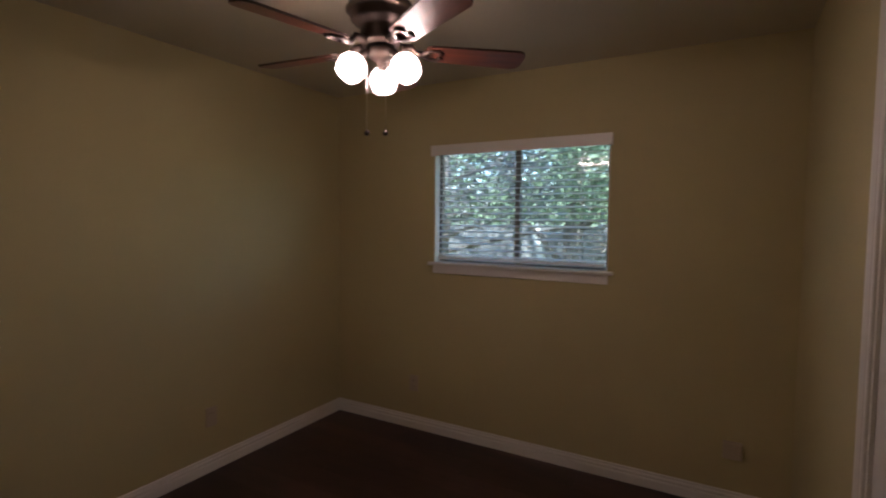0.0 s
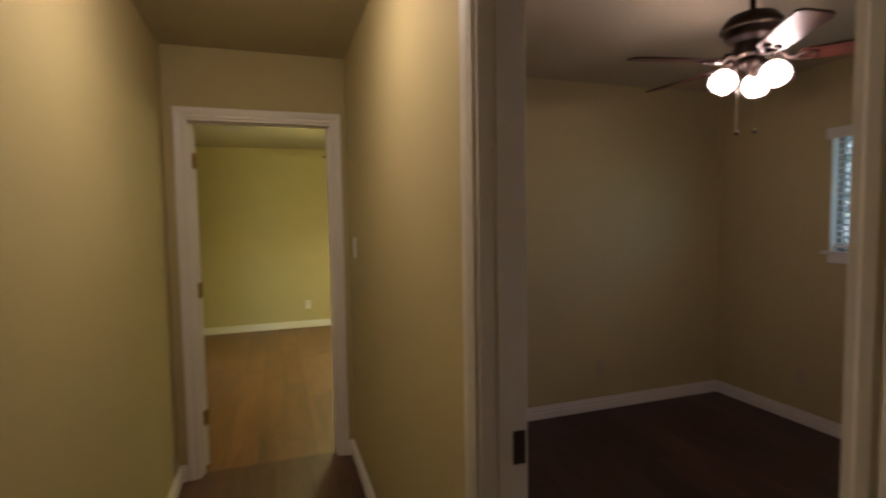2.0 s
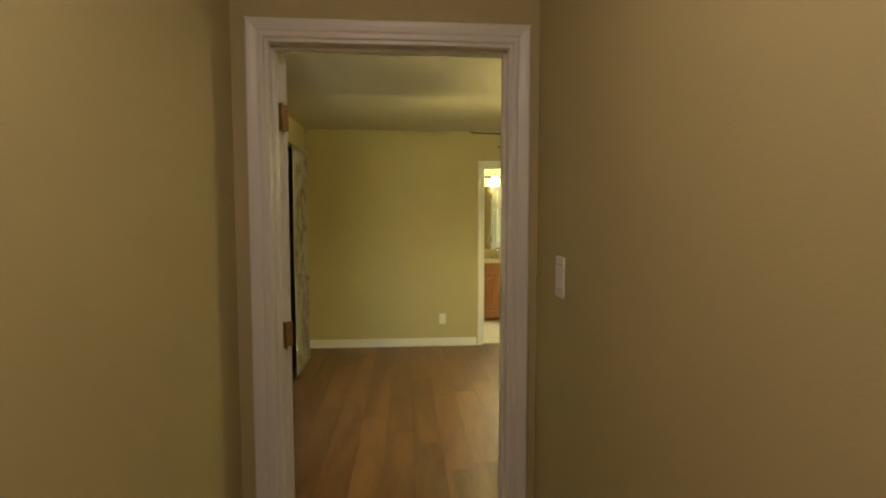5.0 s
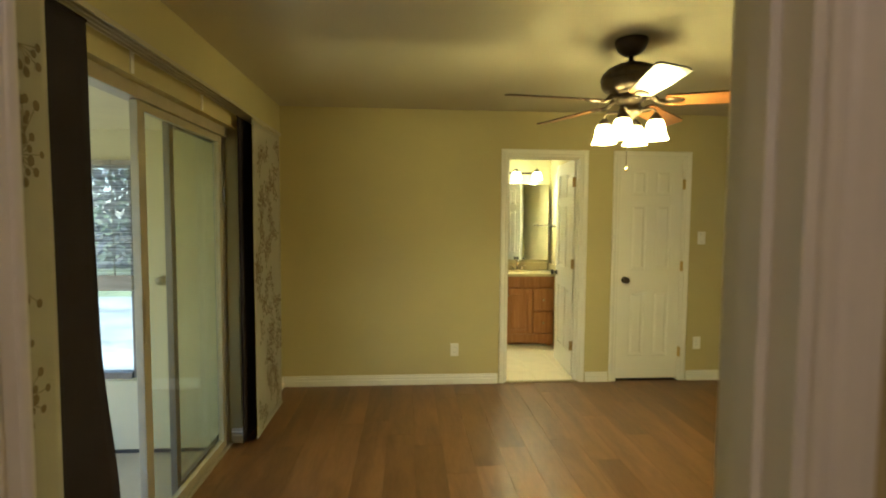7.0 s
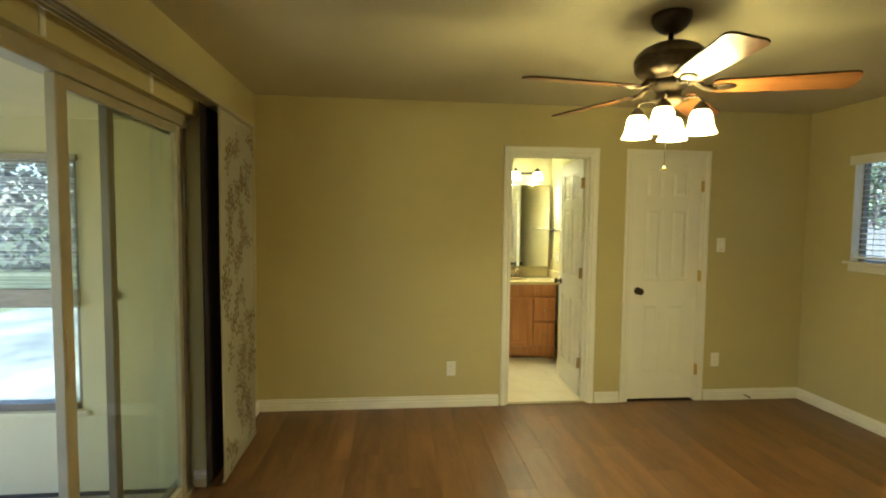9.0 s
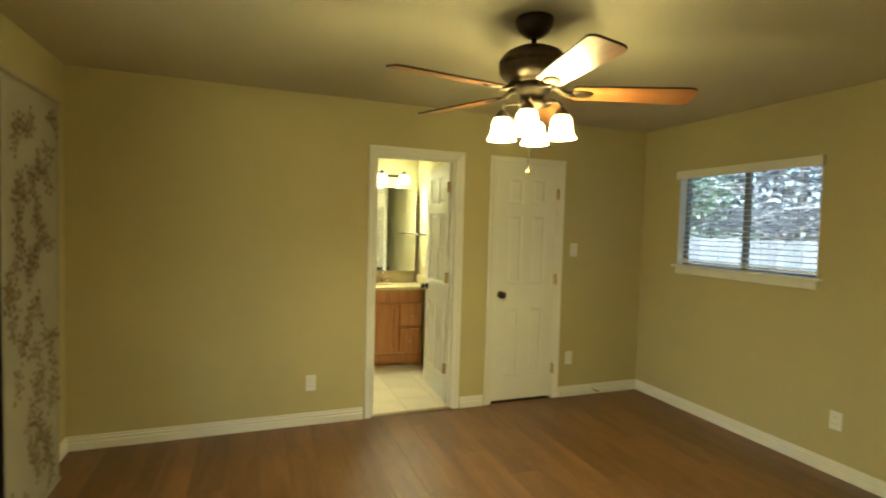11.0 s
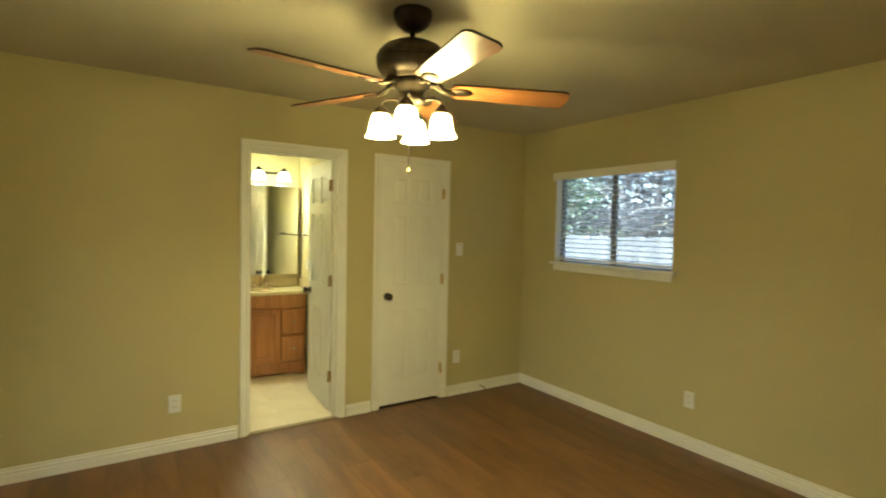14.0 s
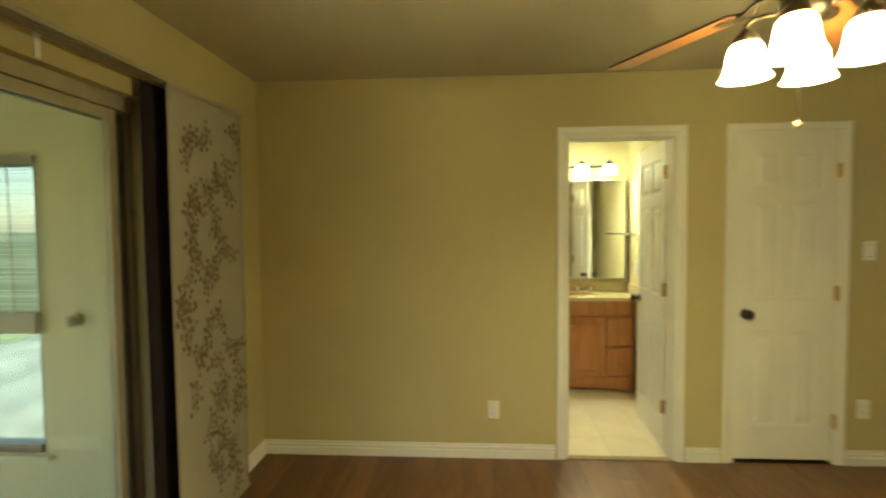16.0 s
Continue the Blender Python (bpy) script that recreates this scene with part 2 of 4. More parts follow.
def lathe(bm, profile, segs=28, m=None):
    rings = []
    for r, z in profile:
        rings.append([bm.verts.new((max(r, 1e-4) * math.cos(2 * math.pi * i / segs), max(r, 1e-4) * math.sin(2 * math.pi * i / segs), z)) for i in range(segs)])
    for a, b in zip(rings, rings[1:]):
        for i in range(segs):
            f = bm.faces.new((a[i], a[(i + 1) % segs], b[(i + 1) % segs], b[i]))
            f.smooth = True
    if m is not None:
        bmesh.ops.transform(bm, matrix=m, verts=[v for r in rings for v in r])
    return bm


def tube(bm, pts, r, segs=8):
    pts = [Vector(p) for p in pts]
    rings = []
    for i, p in enumerate(pts):
        d = (pts[min(i + 1, len(pts) - 1)] - pts[max(i - 1, 0)]).normalized()
        a = d.orthogonal().normalized()
        if rings:
            a = (rings[-1][1] - d * rings[-1][1].dot(d)).normalized()
        b = d.cross(a)
        rad = r[i] if isinstance(r, (list, tuple)) else r
        rings.append(([bm.verts.new(p + rad * (math.cos(2 * math.pi * k / segs) * a + math.sin(2 * math.pi * k / segs) * b)) for k in range(segs)], a))
    for (a, _), (b, _) in zip(rings, rings[1:]):
        for k in range(segs):
            f = bm.faces.new((a[k], a[(k + 1) % segs], b[(k + 1) % segs], b[k]))
            f.smooth = True
    bm.faces.new(list(reversed(rings[0][0])))
    bm.faces.new(rings[-1][0])
    return bm


def part(name, bm, mat, parent=None, label="", m=None):
    bmesh.ops.recalc_face_normals(bm, faces=bm.faces)
    me = bpy.data.meshes.new(name)
    bm.to_mesh(me)
    bm.free()
    me.materials.append(mat)
    ob = new(name, me)
    if parent is not None:
        ob.parent = parent
    if m is not None:
        ob.matrix_basis = m
    if label:
        ob["label"] = label
    return ob


def thing(name, m, label, category, group="", kind=""):
    ob = new(name)
    ob.empty_display_size = 0.1
    ob.matrix_basis = m
    return tagged(ob, label, category, group, kind)


def B(*boxes, bevel=0.0):
    bm = bmesh.new()
    for lo, hi in boxes:
        box(bm, lo, hi, bevel)
    return bm


def structure(name, bm, mat, label, category):
    return tagged(part(name, bm, mat), label, category, kind="structure")


def wall_boxes(axis, a, b, lo, hi, z0, z1, holes=()):
    """Boxes of a wall that runs along an axis from lo to hi, between faces a and b, around its openings (u0, u1, z0, z1)."""
    out = []

    def add(u0, u1, v0, v1):
        if u1 - u0 > 1e-4 and v1 - v0 > 1e-4:
            out.append(((u0, a, v0), (u1, b, v1)) if axis == "x" else ((a, u0, v0), (b, u1, v1)))
    u = lo
    for h0, h1, y0, y1 in sorted(holes):
        add(u, h0, z0, z1)
        add(h0, h1, z0, y0)
        add(h0, h1, y1, z1)
        u = h1
    add(u, hi, z0, z1)
    return out


def on_wall(axis, face, out):
    """Turns (along, off the wall, up) into a place; out is +1 or -1, the side that the wall faces."""
    if axis == "x":
        return lambda u, d, z: Vector((u, face + out * d, z))
    return lambda u, d, z: Vector((face + out * d, u, z))


def sweep_casing(W, u0, u1, top, profile, bottom=0.0):
    bm = bmesh.new()
    rows = []
    for a, d in profile:
        rows.append([bm.verts.new(W(u, d, z)) for u, z in ((u0 - a, bottom), (u0 - a, top + a), (u1 + a, top + a), (u1 + a, bottom))])
    for p, q in zip(rows, rows[1:]):
        for k in range(3):
            bm.faces.new((p[k], p[k + 1], q[k + 1], q[k]))
    for k in (0, 3):
        bm.faces.new([r[k] for r in rows])
    return bm


CASING = ((0.006, -0.002), (0.006, 0.008), (0.010, 0.011), (0.020, 0.011), (0.024, 0.008), (0.030, 0.012), (0.046, 0.016), (0.058, 0.017), (0.063, 0.013), (0.063, -0.002))
BASE = ((-0.002, 0.0), (0.018, 0.0), (0.018, 0.012), (0.016, 0.044), (0.013, 0.049), (0.006, 0.050), (0.006, 0.057), (0.014, 0.059), (0.015, 0.066), (0.012, 0.072), (0.006, 0.073), (0.006, 0.079), (0.009, 0.081), (0.008, 0.088), (-0.002, 0.090))


def baseboard(axis, face, out, u0, u1):
    W = on_wall(axis, face, out)
    bm = bmesh.new()
    ends = [[bm.verts.new(W(u, d, z)) for d, z in BASE] for u in (u0, u1)]
    n = len(BASE)
    for k in range(n):
        bm.faces.new((ends[0][k], ends[0][(k + 1) % n], ends[1][(k + 1) % n], ends[1][k]))
    bm.faces.new(ends[0])
    bm.faces.new(list(reversed(ends[1])))
    return structure("baseboard", bm, M_TRIM, "white painted moulded baseboard along the wall", "baseboard")


# ---- shell ----
H = 2.42
EX, FARY = 3.487, 3.965
BX, BY = 1.82, 5.73
structure("wall_east", B(*wall_boxes("y", EX, 3.61, -2.98, 5.95, -0.3, H, ((-1.96, -0.80, 1.19, 1.995), (2.385, 3.535, 1.205, 2.015)))), M_WALL, "tan painted outer wall with two sliding windows", "wall")
structure("wall_north", B(*wall_boxes("x", FARY, 4.08, -1.16, EX, -0.05, H, ((0.92, 1.60, -0.05, 2.04), (1.935, 2.555, -0.05, 2.04)))), M_WALL, "tan painted bedroom wall with two doorways", "wall")
structure("wall_middle", B(*wall_boxes("x", 0.0, 0.105, -1.16, 0.60, -0.05, H, ((-0.396, 0.404, -0.05, 2.04),)), ((0.60, 0.06, -0.05), (EX, 0.105, H))), M_WALL, "tan painted wall with the hallway doorway", "wall")
structure("wall_hall_east", B(*wall_boxes("y", 0.487, 0.60, -4.5, 0.0, -0.05, H, ((-2.82, -2.035, -0.05, 2.04),))), M_WALL, "tan painted hallway wall with a bedroom doorway", "wall")
structure("wall_hall_west", B(((-0.61, -4.5, -0.05), (-0.493, 0.0, H))), M_WALL, "tan painted plain hallway wall", "wall")
structure("wall_hall_south", B(((-0.61, -4.62, -0.05), (0.60, -4.5, H))), M_WALL, "tan painted wall closing the hallway", "wall")
structure("wall_south", B(*wall_boxes("x", -2.98, -2.878, 0.60, EX, -0.3, H, ((1.42, 2.10, -0.05, 2.04),))), M_WALL, "tan painted bedroom wall with a closet door", "wall")
structure("wall_west", B(*wall_boxes("y", -1.165, -1.04, 0.105, FARY, -0.05, H, ((1.05, 2.88, -0.05, 2.03),))), M_WALL, "tan painted wall with a sliding glass door", "wall")
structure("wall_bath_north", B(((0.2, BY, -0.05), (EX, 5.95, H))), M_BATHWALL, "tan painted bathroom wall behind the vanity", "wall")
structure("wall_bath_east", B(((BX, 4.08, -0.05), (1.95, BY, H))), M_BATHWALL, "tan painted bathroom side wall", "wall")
# Unseen wall, set close in so that it bounces light back.
structure("wall_bath_west_bounce", B(((0.2, 4.08, -0.05), (0.62, BY, H))), M_BATHWALL, "tan painted bathroom side wall", "wall")
structure("ceiling_master", B(((-1.165, 0.06, H), (3.61, 4.02, H + 0.12))), M_CEIL, "off-white matt painted bedroom ceiling", "ceiling")
structure("ceiling_hall", B(((-0.61, -4.62, H), (0.545, 0.06, H + 0.12))), M_CEIL, "off-white matt painted hallway ceiling", "ceiling")
structure("ceiling_bedroom", B(((0.545, -2.98, H), (3.61, 0.06, H + 0.12))), M_CEIL, "off-white matt painted small bedroom ceiling", "ceiling")
structure("ceiling_bath", B(((0.2, 4.02, H), (3.61, 5.95, H + 0.12))), M_CEIL, "off-white matt painted bathroom ceiling", "ceiling")

T = 0.063
for run in (("x", FARY, -1, -1.04, 0.92 - T), ("x", FARY, -1, 1.60 + T, 1.935 - T), ("x", FARY, -1, 2.555 + T, EX), ("y", EX, -1, 0.105, FARY - 0.014),
            ("x", 0.105, 1, 0.39 + T, EX - 0.014), ("x", 0.105, 1, -1.04, -0.39 - T), ("y", -1.04, 1, 2.88, FARY - 0.014), ("y", -1.04, 1, 0.14, 1.05), ("x", 2.88, -1, -1.10, -1.026),
            ("y", 0.487, -1, -1.972, -0.014), ("y", 0.487, -1, -4.5, -2.875), ("y", -0.493, 1, -4.5, -0.014), ("x", 0.0, -1, -0.493, -0.39 - T), ("x", 0.0, -1, 0.39 + T, 0.487), ("x", -4.5, 1, -0.479, 0.473),
            ("x", 0.06, -1, 0.60, EX - 0.014), ("y", EX, -1, -2.878, 0.06), ("x", -2.878, 1, 0.60, 1.42 - T), ("x", -2.878, 1, 2.10 + T - 0.012, EX - 0.014), ("y", 0.60, 1, -1.972, 0.046)):
    baseboard(*run)


# ---- doors ----
PANELS = ((0.21, 0.80), (1.0, 1.59), (1.68, 1.90))


def door_leaf(width, parent, m, height=2.02, thick=0.035):
    """A six-panel leaf from its hinge edge at x = 0 along +x, its thickness from y = 0 to +thick."""
    bm = bmesh.new()
    st, mid = 0.105, 0.085
    box(bm, (0.004, 0.011, 0.005), (width - 0.004, thick - 0.011, height - 0.003))
    zs = [0.0] + [z for p in PANELS for z in p] + [height]
    cx = width / 2
    cols = ((st, cx - mid / 2), (cx + mid / 2, width - st))
    for y0, y1 in ((0.0, 0.011), (thick - 0.011, thick)):
        for lo, hi in ((0, st), (width - st, width)):
            box(bm, (lo, y0, 0), (hi, y1, height), 0.003)
        for z0, z1 in ((0, PANELS[0][0]), (PANELS[0][1], PANELS[1][0]), (PANELS[1][1], PANELS[2][0]), (PANELS[2][1], height)):
            box(bm, (st - 0.001, y0, z0), (width - st + 0.001, y1, z1), 0.003)
        for z0, z1 in PANELS:
            box(bm, (cx - mid / 2, y0, z0 - 0.001), (cx + mid / 2, y1, z1 + 0.001), 0.003)
    leaf = part("leaf", bm, M_DOOR, parent, "white painted six-panel door leaf", m)
    for z0, z1 in PANELS:
        for c0, c1 in cols:
            pb = bmesh.new()
            for y, s in ((0.011, -1), (thick - 0.011, 1)):
                outer = [pb.verts.new((x, y - s * 0.0005, z)) for x, z in ((c0 + 0.016, z0 + 0.016), (c1 - 0.016, z0 + 0.016), (c1 - 0.016, z1 - 0.016), (c0 + 0.016, z1 - 0.016))]
                inner = [pb.verts.new((x, y + s * 0.0085, z)) for x, z in ((c0 + 0.036, z0 + 0.036), (c1 - 0.036, z0 + 0.036), (c1 - 0.036, z1 - 0.036), (c0 + 0.036, z1 - 0.036))]
                for k in range(4):
                    pb.faces.new((outer[k], outer[(k + 1) % 4], inner[(k + 1) % 4], inner[k]))
                pb.faces.new(inner)
            part("panel", pb, M_DOOR, leaf)
    return leaf


def knob(parent, x, z, thick=0.035, mat=M_BRONZE):
    for side in (-1, 1):
        bm = bmesh.new()
        y = 0 if side < 0 else thick
        lathe(bm, [(0.0, 0.0), (0.031, 0.0), (0.031, 0.004), (0.026, 0.008), (0.011, 0.010), (0.010, 0.026), (0.018, 0.032), (0.027, 0.042), (0.028, 0.052), (0.022, 0.060), (0.0, 0.063)], 22,
              Matrix.Translation((x, y, z)) @ Matrix.Rotation(radians(90 if side < 0 else -90), 4, "X"))
        part("door_handle", bm, mat, parent, "dark bronze round door knob")


def hinge(parent, m, z, mat):
    bm = bmesh.new()
    lathe(bm, [(0.0, -0.045), (0.006, -0.045), (0.006, 0.045), (0.0, 0.045)], 12)
    box(bm, (-0.034, -0.002, -0.044), (0.0, 0.002, 0.044), 0.001)
    box(bm, (-0.002, 0.0, -0.044), (0.002, 0.034, 0.044), 0.001)
    part("hinge", bm, mat, parent, "", m @ Matrix.Translation((0, 0, z)))


def doorway(name, axis, f0, f1, u0, u1, label, sides=(1, 1), top=2.04):
    """Jamb liner, stops and casings of an opening through a wall with faces f0 < f1."""
    d = thing(name, Matrix(), label, "door", kind="structure")
    bm = bmesh.new()
    j = 0.018

    def bx(a0, a1, b0, b1, z0, z1):
        box(bm, *(((a0, b0, z0), (a1, b1, z1)) if axis == "x" else ((b0, a0, z0), (b1, a1, z1))), 0.001)
    bx(u0 - 0.002, u0 + j, f0 - 0.002, f1 + 0.002, 0, top)
    bx(u1 - j, u1 + 0.002, f0 - 0.002, f1 + 0.002, 0, top)
    bx(u0 + j, u1 - j, f0 - 0.002, f1 + 0.002, top - j, top + 0.002)
    part("jamb", bm, M_TRIM, d)
    if sides[0]:
        part("casing", sweep_casing(on_wall(axis, f0, -1), u0 + 0.012, u1 - 0.012, top - 0.012, CASING), M_TRIM, d)
    if sides[1]:
        part("casing", sweep_casing(on_wall(axis, f1, 1), u0 + 0.012, u1 - 0.012, top - 0.012, CASING), M_TRIM, d)
    return d


def stops(d, axis, u0, u1, s0, s1, top=2.04, j=0.018):
    bm = bmesh.new()
    for a0, a1, z0, z1 in ((u0 + j, u0 + j + 0.011, 0, top - j), (u1 - j - 0.011, u1 - j, 0, top - j), (u0 + j, u1 - j, top - j - 0.011, top - j)):
        box(bm, *(((a0, s0, z0), (a1, s1, z1)) if axis == "x" else ((s0, a0, z0), (s1, a1, z1))), 0.001)
    part("door_stop", bm, M_TRIM, d)


# hallway door, swung wide into the bedroom
d = doorway("door_1", "x", 0.0, 0.105, -0.396, 0.404, "white six-panel hallway door standing wide open")
stops(d, "x", -0.396, 0.404, 0.035, 0.068)
lf = door_leaf(0.745, d, pose(-0.378, 0.112, 0.012, 0, 0, 137) @ Matrix.Translation((0, -0.035, 0)))
knob(lf, 0.675, 0.92)
for z in (0.31, 1.065, 1.81):
    hinge(d, pose(-0.377, 0.110, 0, 0, 0, 215), z, M_HINGE)

# small bedroom door, folded back against its wall
d = doorway("door_2", "y", 0.487, 0.60, -2.82, -2.035, "white six-panel bedroom door standing wide open")
stops(d, "y", -2.82, -2.035, 0.525, 0.56)
lf = door_leaf(0.72, d, pose(0.606, -2.778, 0.012, 0, 0, -1.2))
knob(lf, 0.66, 0.92)
bm = B(((0.555, -2.0545, 0.885), (0.598, -2.0515, 0.965)), bevel=0.001)
box(bm, (0.566, -2.056, 0.905), (0.586, -2.054, 0.945))
part("strike_plate", bm, M_BRONZE, d, "dark bronze strike plate")

# bathroom door, open inward
d = doorway("door_3", "x", FARY, 4.08, 0.92, 1.60, "white six-panel bathroom door standing open inward")
stops(d, "x", 0.92, 1.60, 4.005, 4.04)
lf = door_leaf(0.64, d, pose(1.607, 4.092, 0.012, 0, 0, 87))
knob(lf, 0.58, 0.92)
for z in (0.30, 1.065, 1.82):
    hinge(d, pose(1.586, 4.086, 0, 0, 0, 90), z, M_HINGE)
structure("threshold", B(((0.92, 3.95, 0.0), (1.60, 4.0, 0.009)), bevel=0.003), M_STRIP, "tan metal strip at the bathroom doorway", "threshold")

# closet door, shut
d = doorway("door_4", "x", FARY, 4.08, 1.935, 2.555, "white six-panel closet door, shut", (1, 0))
lf = door_leaf(0.578, d, pose(2.534, 4.003, 0.022, 0, 0, 180))
knob(lf, 0.52, 0.91)
for z in (0.27, 1.06, 1.80):
    hinge(d, pose(2.537, 3.962, 0, 0, 0, 180), z, M_BRASS)
d = doorway("door_6", "x", -2.98, -2.878, 1.42, 2.10, "white six-panel bedroom closet door, shut", (0, 1))
lf = door_leaf(0.638, d, pose(1.441, -2.92, 0.022))
knob(lf, 0.06, 0.91)
structure("closet_back_south", B(((1.3, -3.2, -0.3), (2.2, -3.1, H))), M_WALL, "plain wall behind the closet door", "wall")
structure("closet_back", B(((1.95, 4.20, -0.05), (EX, 4.26, H))), M_WALL, "plain wall behind the closet door", "wall")


# ---- windows ----
def window(name, y0, y1, z0, z1, label):
    w = thing(name, Matrix(), label, "window", kind="structure")
    xf0, xf1 = 3.552, 3.60
    bm = B(((xf0, y0, z0), (xf1, y0 + 0.02, z1)), ((xf0, y1 - 0.02, z0), (xf1, y1, z1)), ((xf0, y0 + 0.03, z1 - 0.03), (xf1, y1 - 0.03, z1)), ((xf0, y0 + 0.03, z0), (xf1, y1 - 0.03, z0 + 0.03)), bevel=0.002)
    part("window_frame", bm, M_DARKALU, w, "dark bronze aluminium frame")
    yc = (y0 + y1) / 2
    part("mullion", B(((xf0 - 0.004, yc - 0.018, z0 + 0.028), (xf1 - 0.012, yc + 0.018, z1 - 0.028)), bevel=0.003), M_DARKALU, w)
    for a, b, x in ((y0 + 0.03, yc, 3.584), (yc, y1 - 0.03, 3.570)):
        p = part("pane", B(((x, a, z0 + 0.03), (x + 0.004, b, z1 - 0.03))), M_GLASS, w)
        p.visible_shadow = False
    part("window_sill", B(((EX - 0.035, y0 - 0.035, z0 - 0.002), (EX, y1 + 0.035, z0 + 0.018)), ((EX - 0.001, y0 + 0.002, z0 - 0.001), (xf0, y1 - 0.002, z0 + 0.018)), bevel=0.004), M_TRIM, w, "white painted window stool")
    part("apron", B(((EX - 0.014, y0 - 0.005, z0 - 0.058), (EX + 0.001, y1 + 0.005, z0 - 0.003)), bevel=0.004), M_TRIM, w, "white painted apron board")
    lin = B(((EX - 0.001, y1 - 0.004, z0 + 0.018), (xf0, y1 + 0.001, z1)), ((EX - 0.001, y0 - 0.001, z0 + 0.018), (xf0, y0 + 0.004, z1)), ((EX - 0.001, y0, z1 - 0.004), (xf0, y1, z1 + 0.001)))
    part("liner", lin, M_TRIM, w)
    return w


def blind(y0, y1, z0, z1, pitch, count, tilt):
    b = thing("window_blind", pose(3.519, (y0 + y1) / 2, 0), "white faux-wood slatted blind, lowered with open slats", "blind", "window blinds")
    hw = (y1 - y0) / 2
    part("valance", B(((-0.066, -hw - 0.02, z1 - 0.062), (-0.054, hw + 0.02, z1 + 0.006)), ((-0.054, -hw - 0.02, z1 - 0.062), (-0.033, -hw - 0.008, z1 + 0.006)), ((-0.054, hw + 0.008, z1 - 0.062), (-0.033, hw + 0.02, z1 + 0.006)), bevel=0.003), M_TRIM, b)
    part("head_rail", B(((-0.02, -hw + 0.012, z1 - 0.05), (0.02, hw - 0.012, z1 - 0.006)), bevel=0.003), M_SLAT, b)
    me = None
    for k in range(count):
        z = z0 + 0.05 + k * pitch
        if me is None:
            s = part("slat", B(((-0.024, -hw + 0.014, -0.0014), (0.024, hw - 0.014, 0.0014)), bevel=0.001), M_SLAT, b)
            me = s.data
        else:
            s = new("slat", me)
            s.parent = b
        s.matrix_basis = pose(0, 0, z, 0, tilt, 0)
    part("bottom_rail", B(((-0.024, -hw + 0.014, z0 + 0.022), (0.024, hw - 0.014, z0 + 0.038)), bevel=0.003), M_SLAT, b)
    for y in (-hw * 0.72, 0.02, hw * 0.72):
        for dx in (-0.022, 0.022):
            bm = bmesh.new()
            tube(bm, [(dx, y, z0 + 0.03), (dx, y, z1 - 0.05)], 0.0009, 5)
            part("ladder_cord", bm, M_SLAT, b)
    bm = bmesh.new()
    tube(bm, [(-0.03, hw - 0.06, z1 - 0.06), (-0.031, hw - 0.06, z1 - 0.52)], 0.0035, 8)
    part("tilt_wand", bm, M_SLAT, b)


window("window_1", -1.96, -0.80, 1.19, 1.995, "sliding window with bronze frame over a leafy yard")
window("window_2", 2.385, 3.535, 1.205, 2.015, "sliding window with bronze frame over a fenced yard")
blind(-1.955, -0.805, 1.208, 1.992, 0.0405, 17, -10)
blind(2.39, 3.53, 1.223, 2.012, 0.0405, 17, -4)


# ---- wall plates ----
def plate(m, kind, label, mat=M_PLATE):
    """Faces -y at its origin."""
    p = thing("light_switch" if kind == "switch" else "power_outlet", m, label, "switch" if kind == "switch" else "outlet", "wall plates")
    part("cover", B(((-0.036, -0.006, -0.058), (0.036, 0.0, 0.058)), bevel=0.004), mat, p)
    if kind == "switch":
        part("rocker", B(((-0.017, -0.010, -0.034), (0.017, -0.0055, 0.034)), bevel=0.002), M_PLATE, p)
        for z in (0.0342, -0.036):
            part("gap", B(((-0.0175, -0.0066, z), (0.0175, -0.0058, z + 0.0018))), M_SLOT, p)
    else:
        for z in (-0.02, 0.02):
            s = part("socket", B(((-0.017, -0.009, z - 0.0145), (0.017, -0.0055, z + 0.0145)), bevel=0.003), mat, p)
            part("slot", B(((-0.008, -0.0096, z - 0.004), (-0.006, -0.0088, z + 0.006)), ((0.006, -0.0096, z - 0.004), (0.008, -0.0088, z + 0.006))), M_SLOT, s)
    return p


OUT = "white duplex power outlet on a tan wall"
plate(pose(0.467, FARY, 0.31), "outlet", OUT)
plate(pose(2.715, FARY, 0.347), "outlet", OUT)
plate(pose(2.725, FARY, 1.317), "switch", "white rocker light switch beside the closet door")
plate(pose(EX, 2.22, 0.345, 0, 0, 90 + 180), "outlet", OUT)
ALM = "almond duplex power outlet on a tan wall"
plate(pose(EX, -0.639, 0.327, 0, 0, 270), "outlet", ALM, M_ALMOND)
plate(pose(2.36, 0.06, 0.325), "outlet", ALM, M_ALMOND)
plate(pose(1.31, 0.06, 0.315), "outlet", ALM, M_ALMOND)
plate(pose(0.487, -0.262, 1.305, 0, 0, 270), "switch", "white rocker light switch on the hallway wall")
plate(pose(BX, 5.43, 1.10, 0, 0, 270), "outlet", OUT)
ph = thing("phone_jack_box", pose(EX, -2.62, 0.312, 0, 0, 270), "small almond plastic box on a tan wall", "wall box")
part("body", B(((-0.045, -0.028, -0.045), (0.045, 0.0, 0.045)), bevel=0.005), M_ALMOND, ph)
part("lid", B(((-0.040, -0.033, -0.040), (0.040, -0.027, 0.040)), bevel=0.004), M_ALMOND, ph)

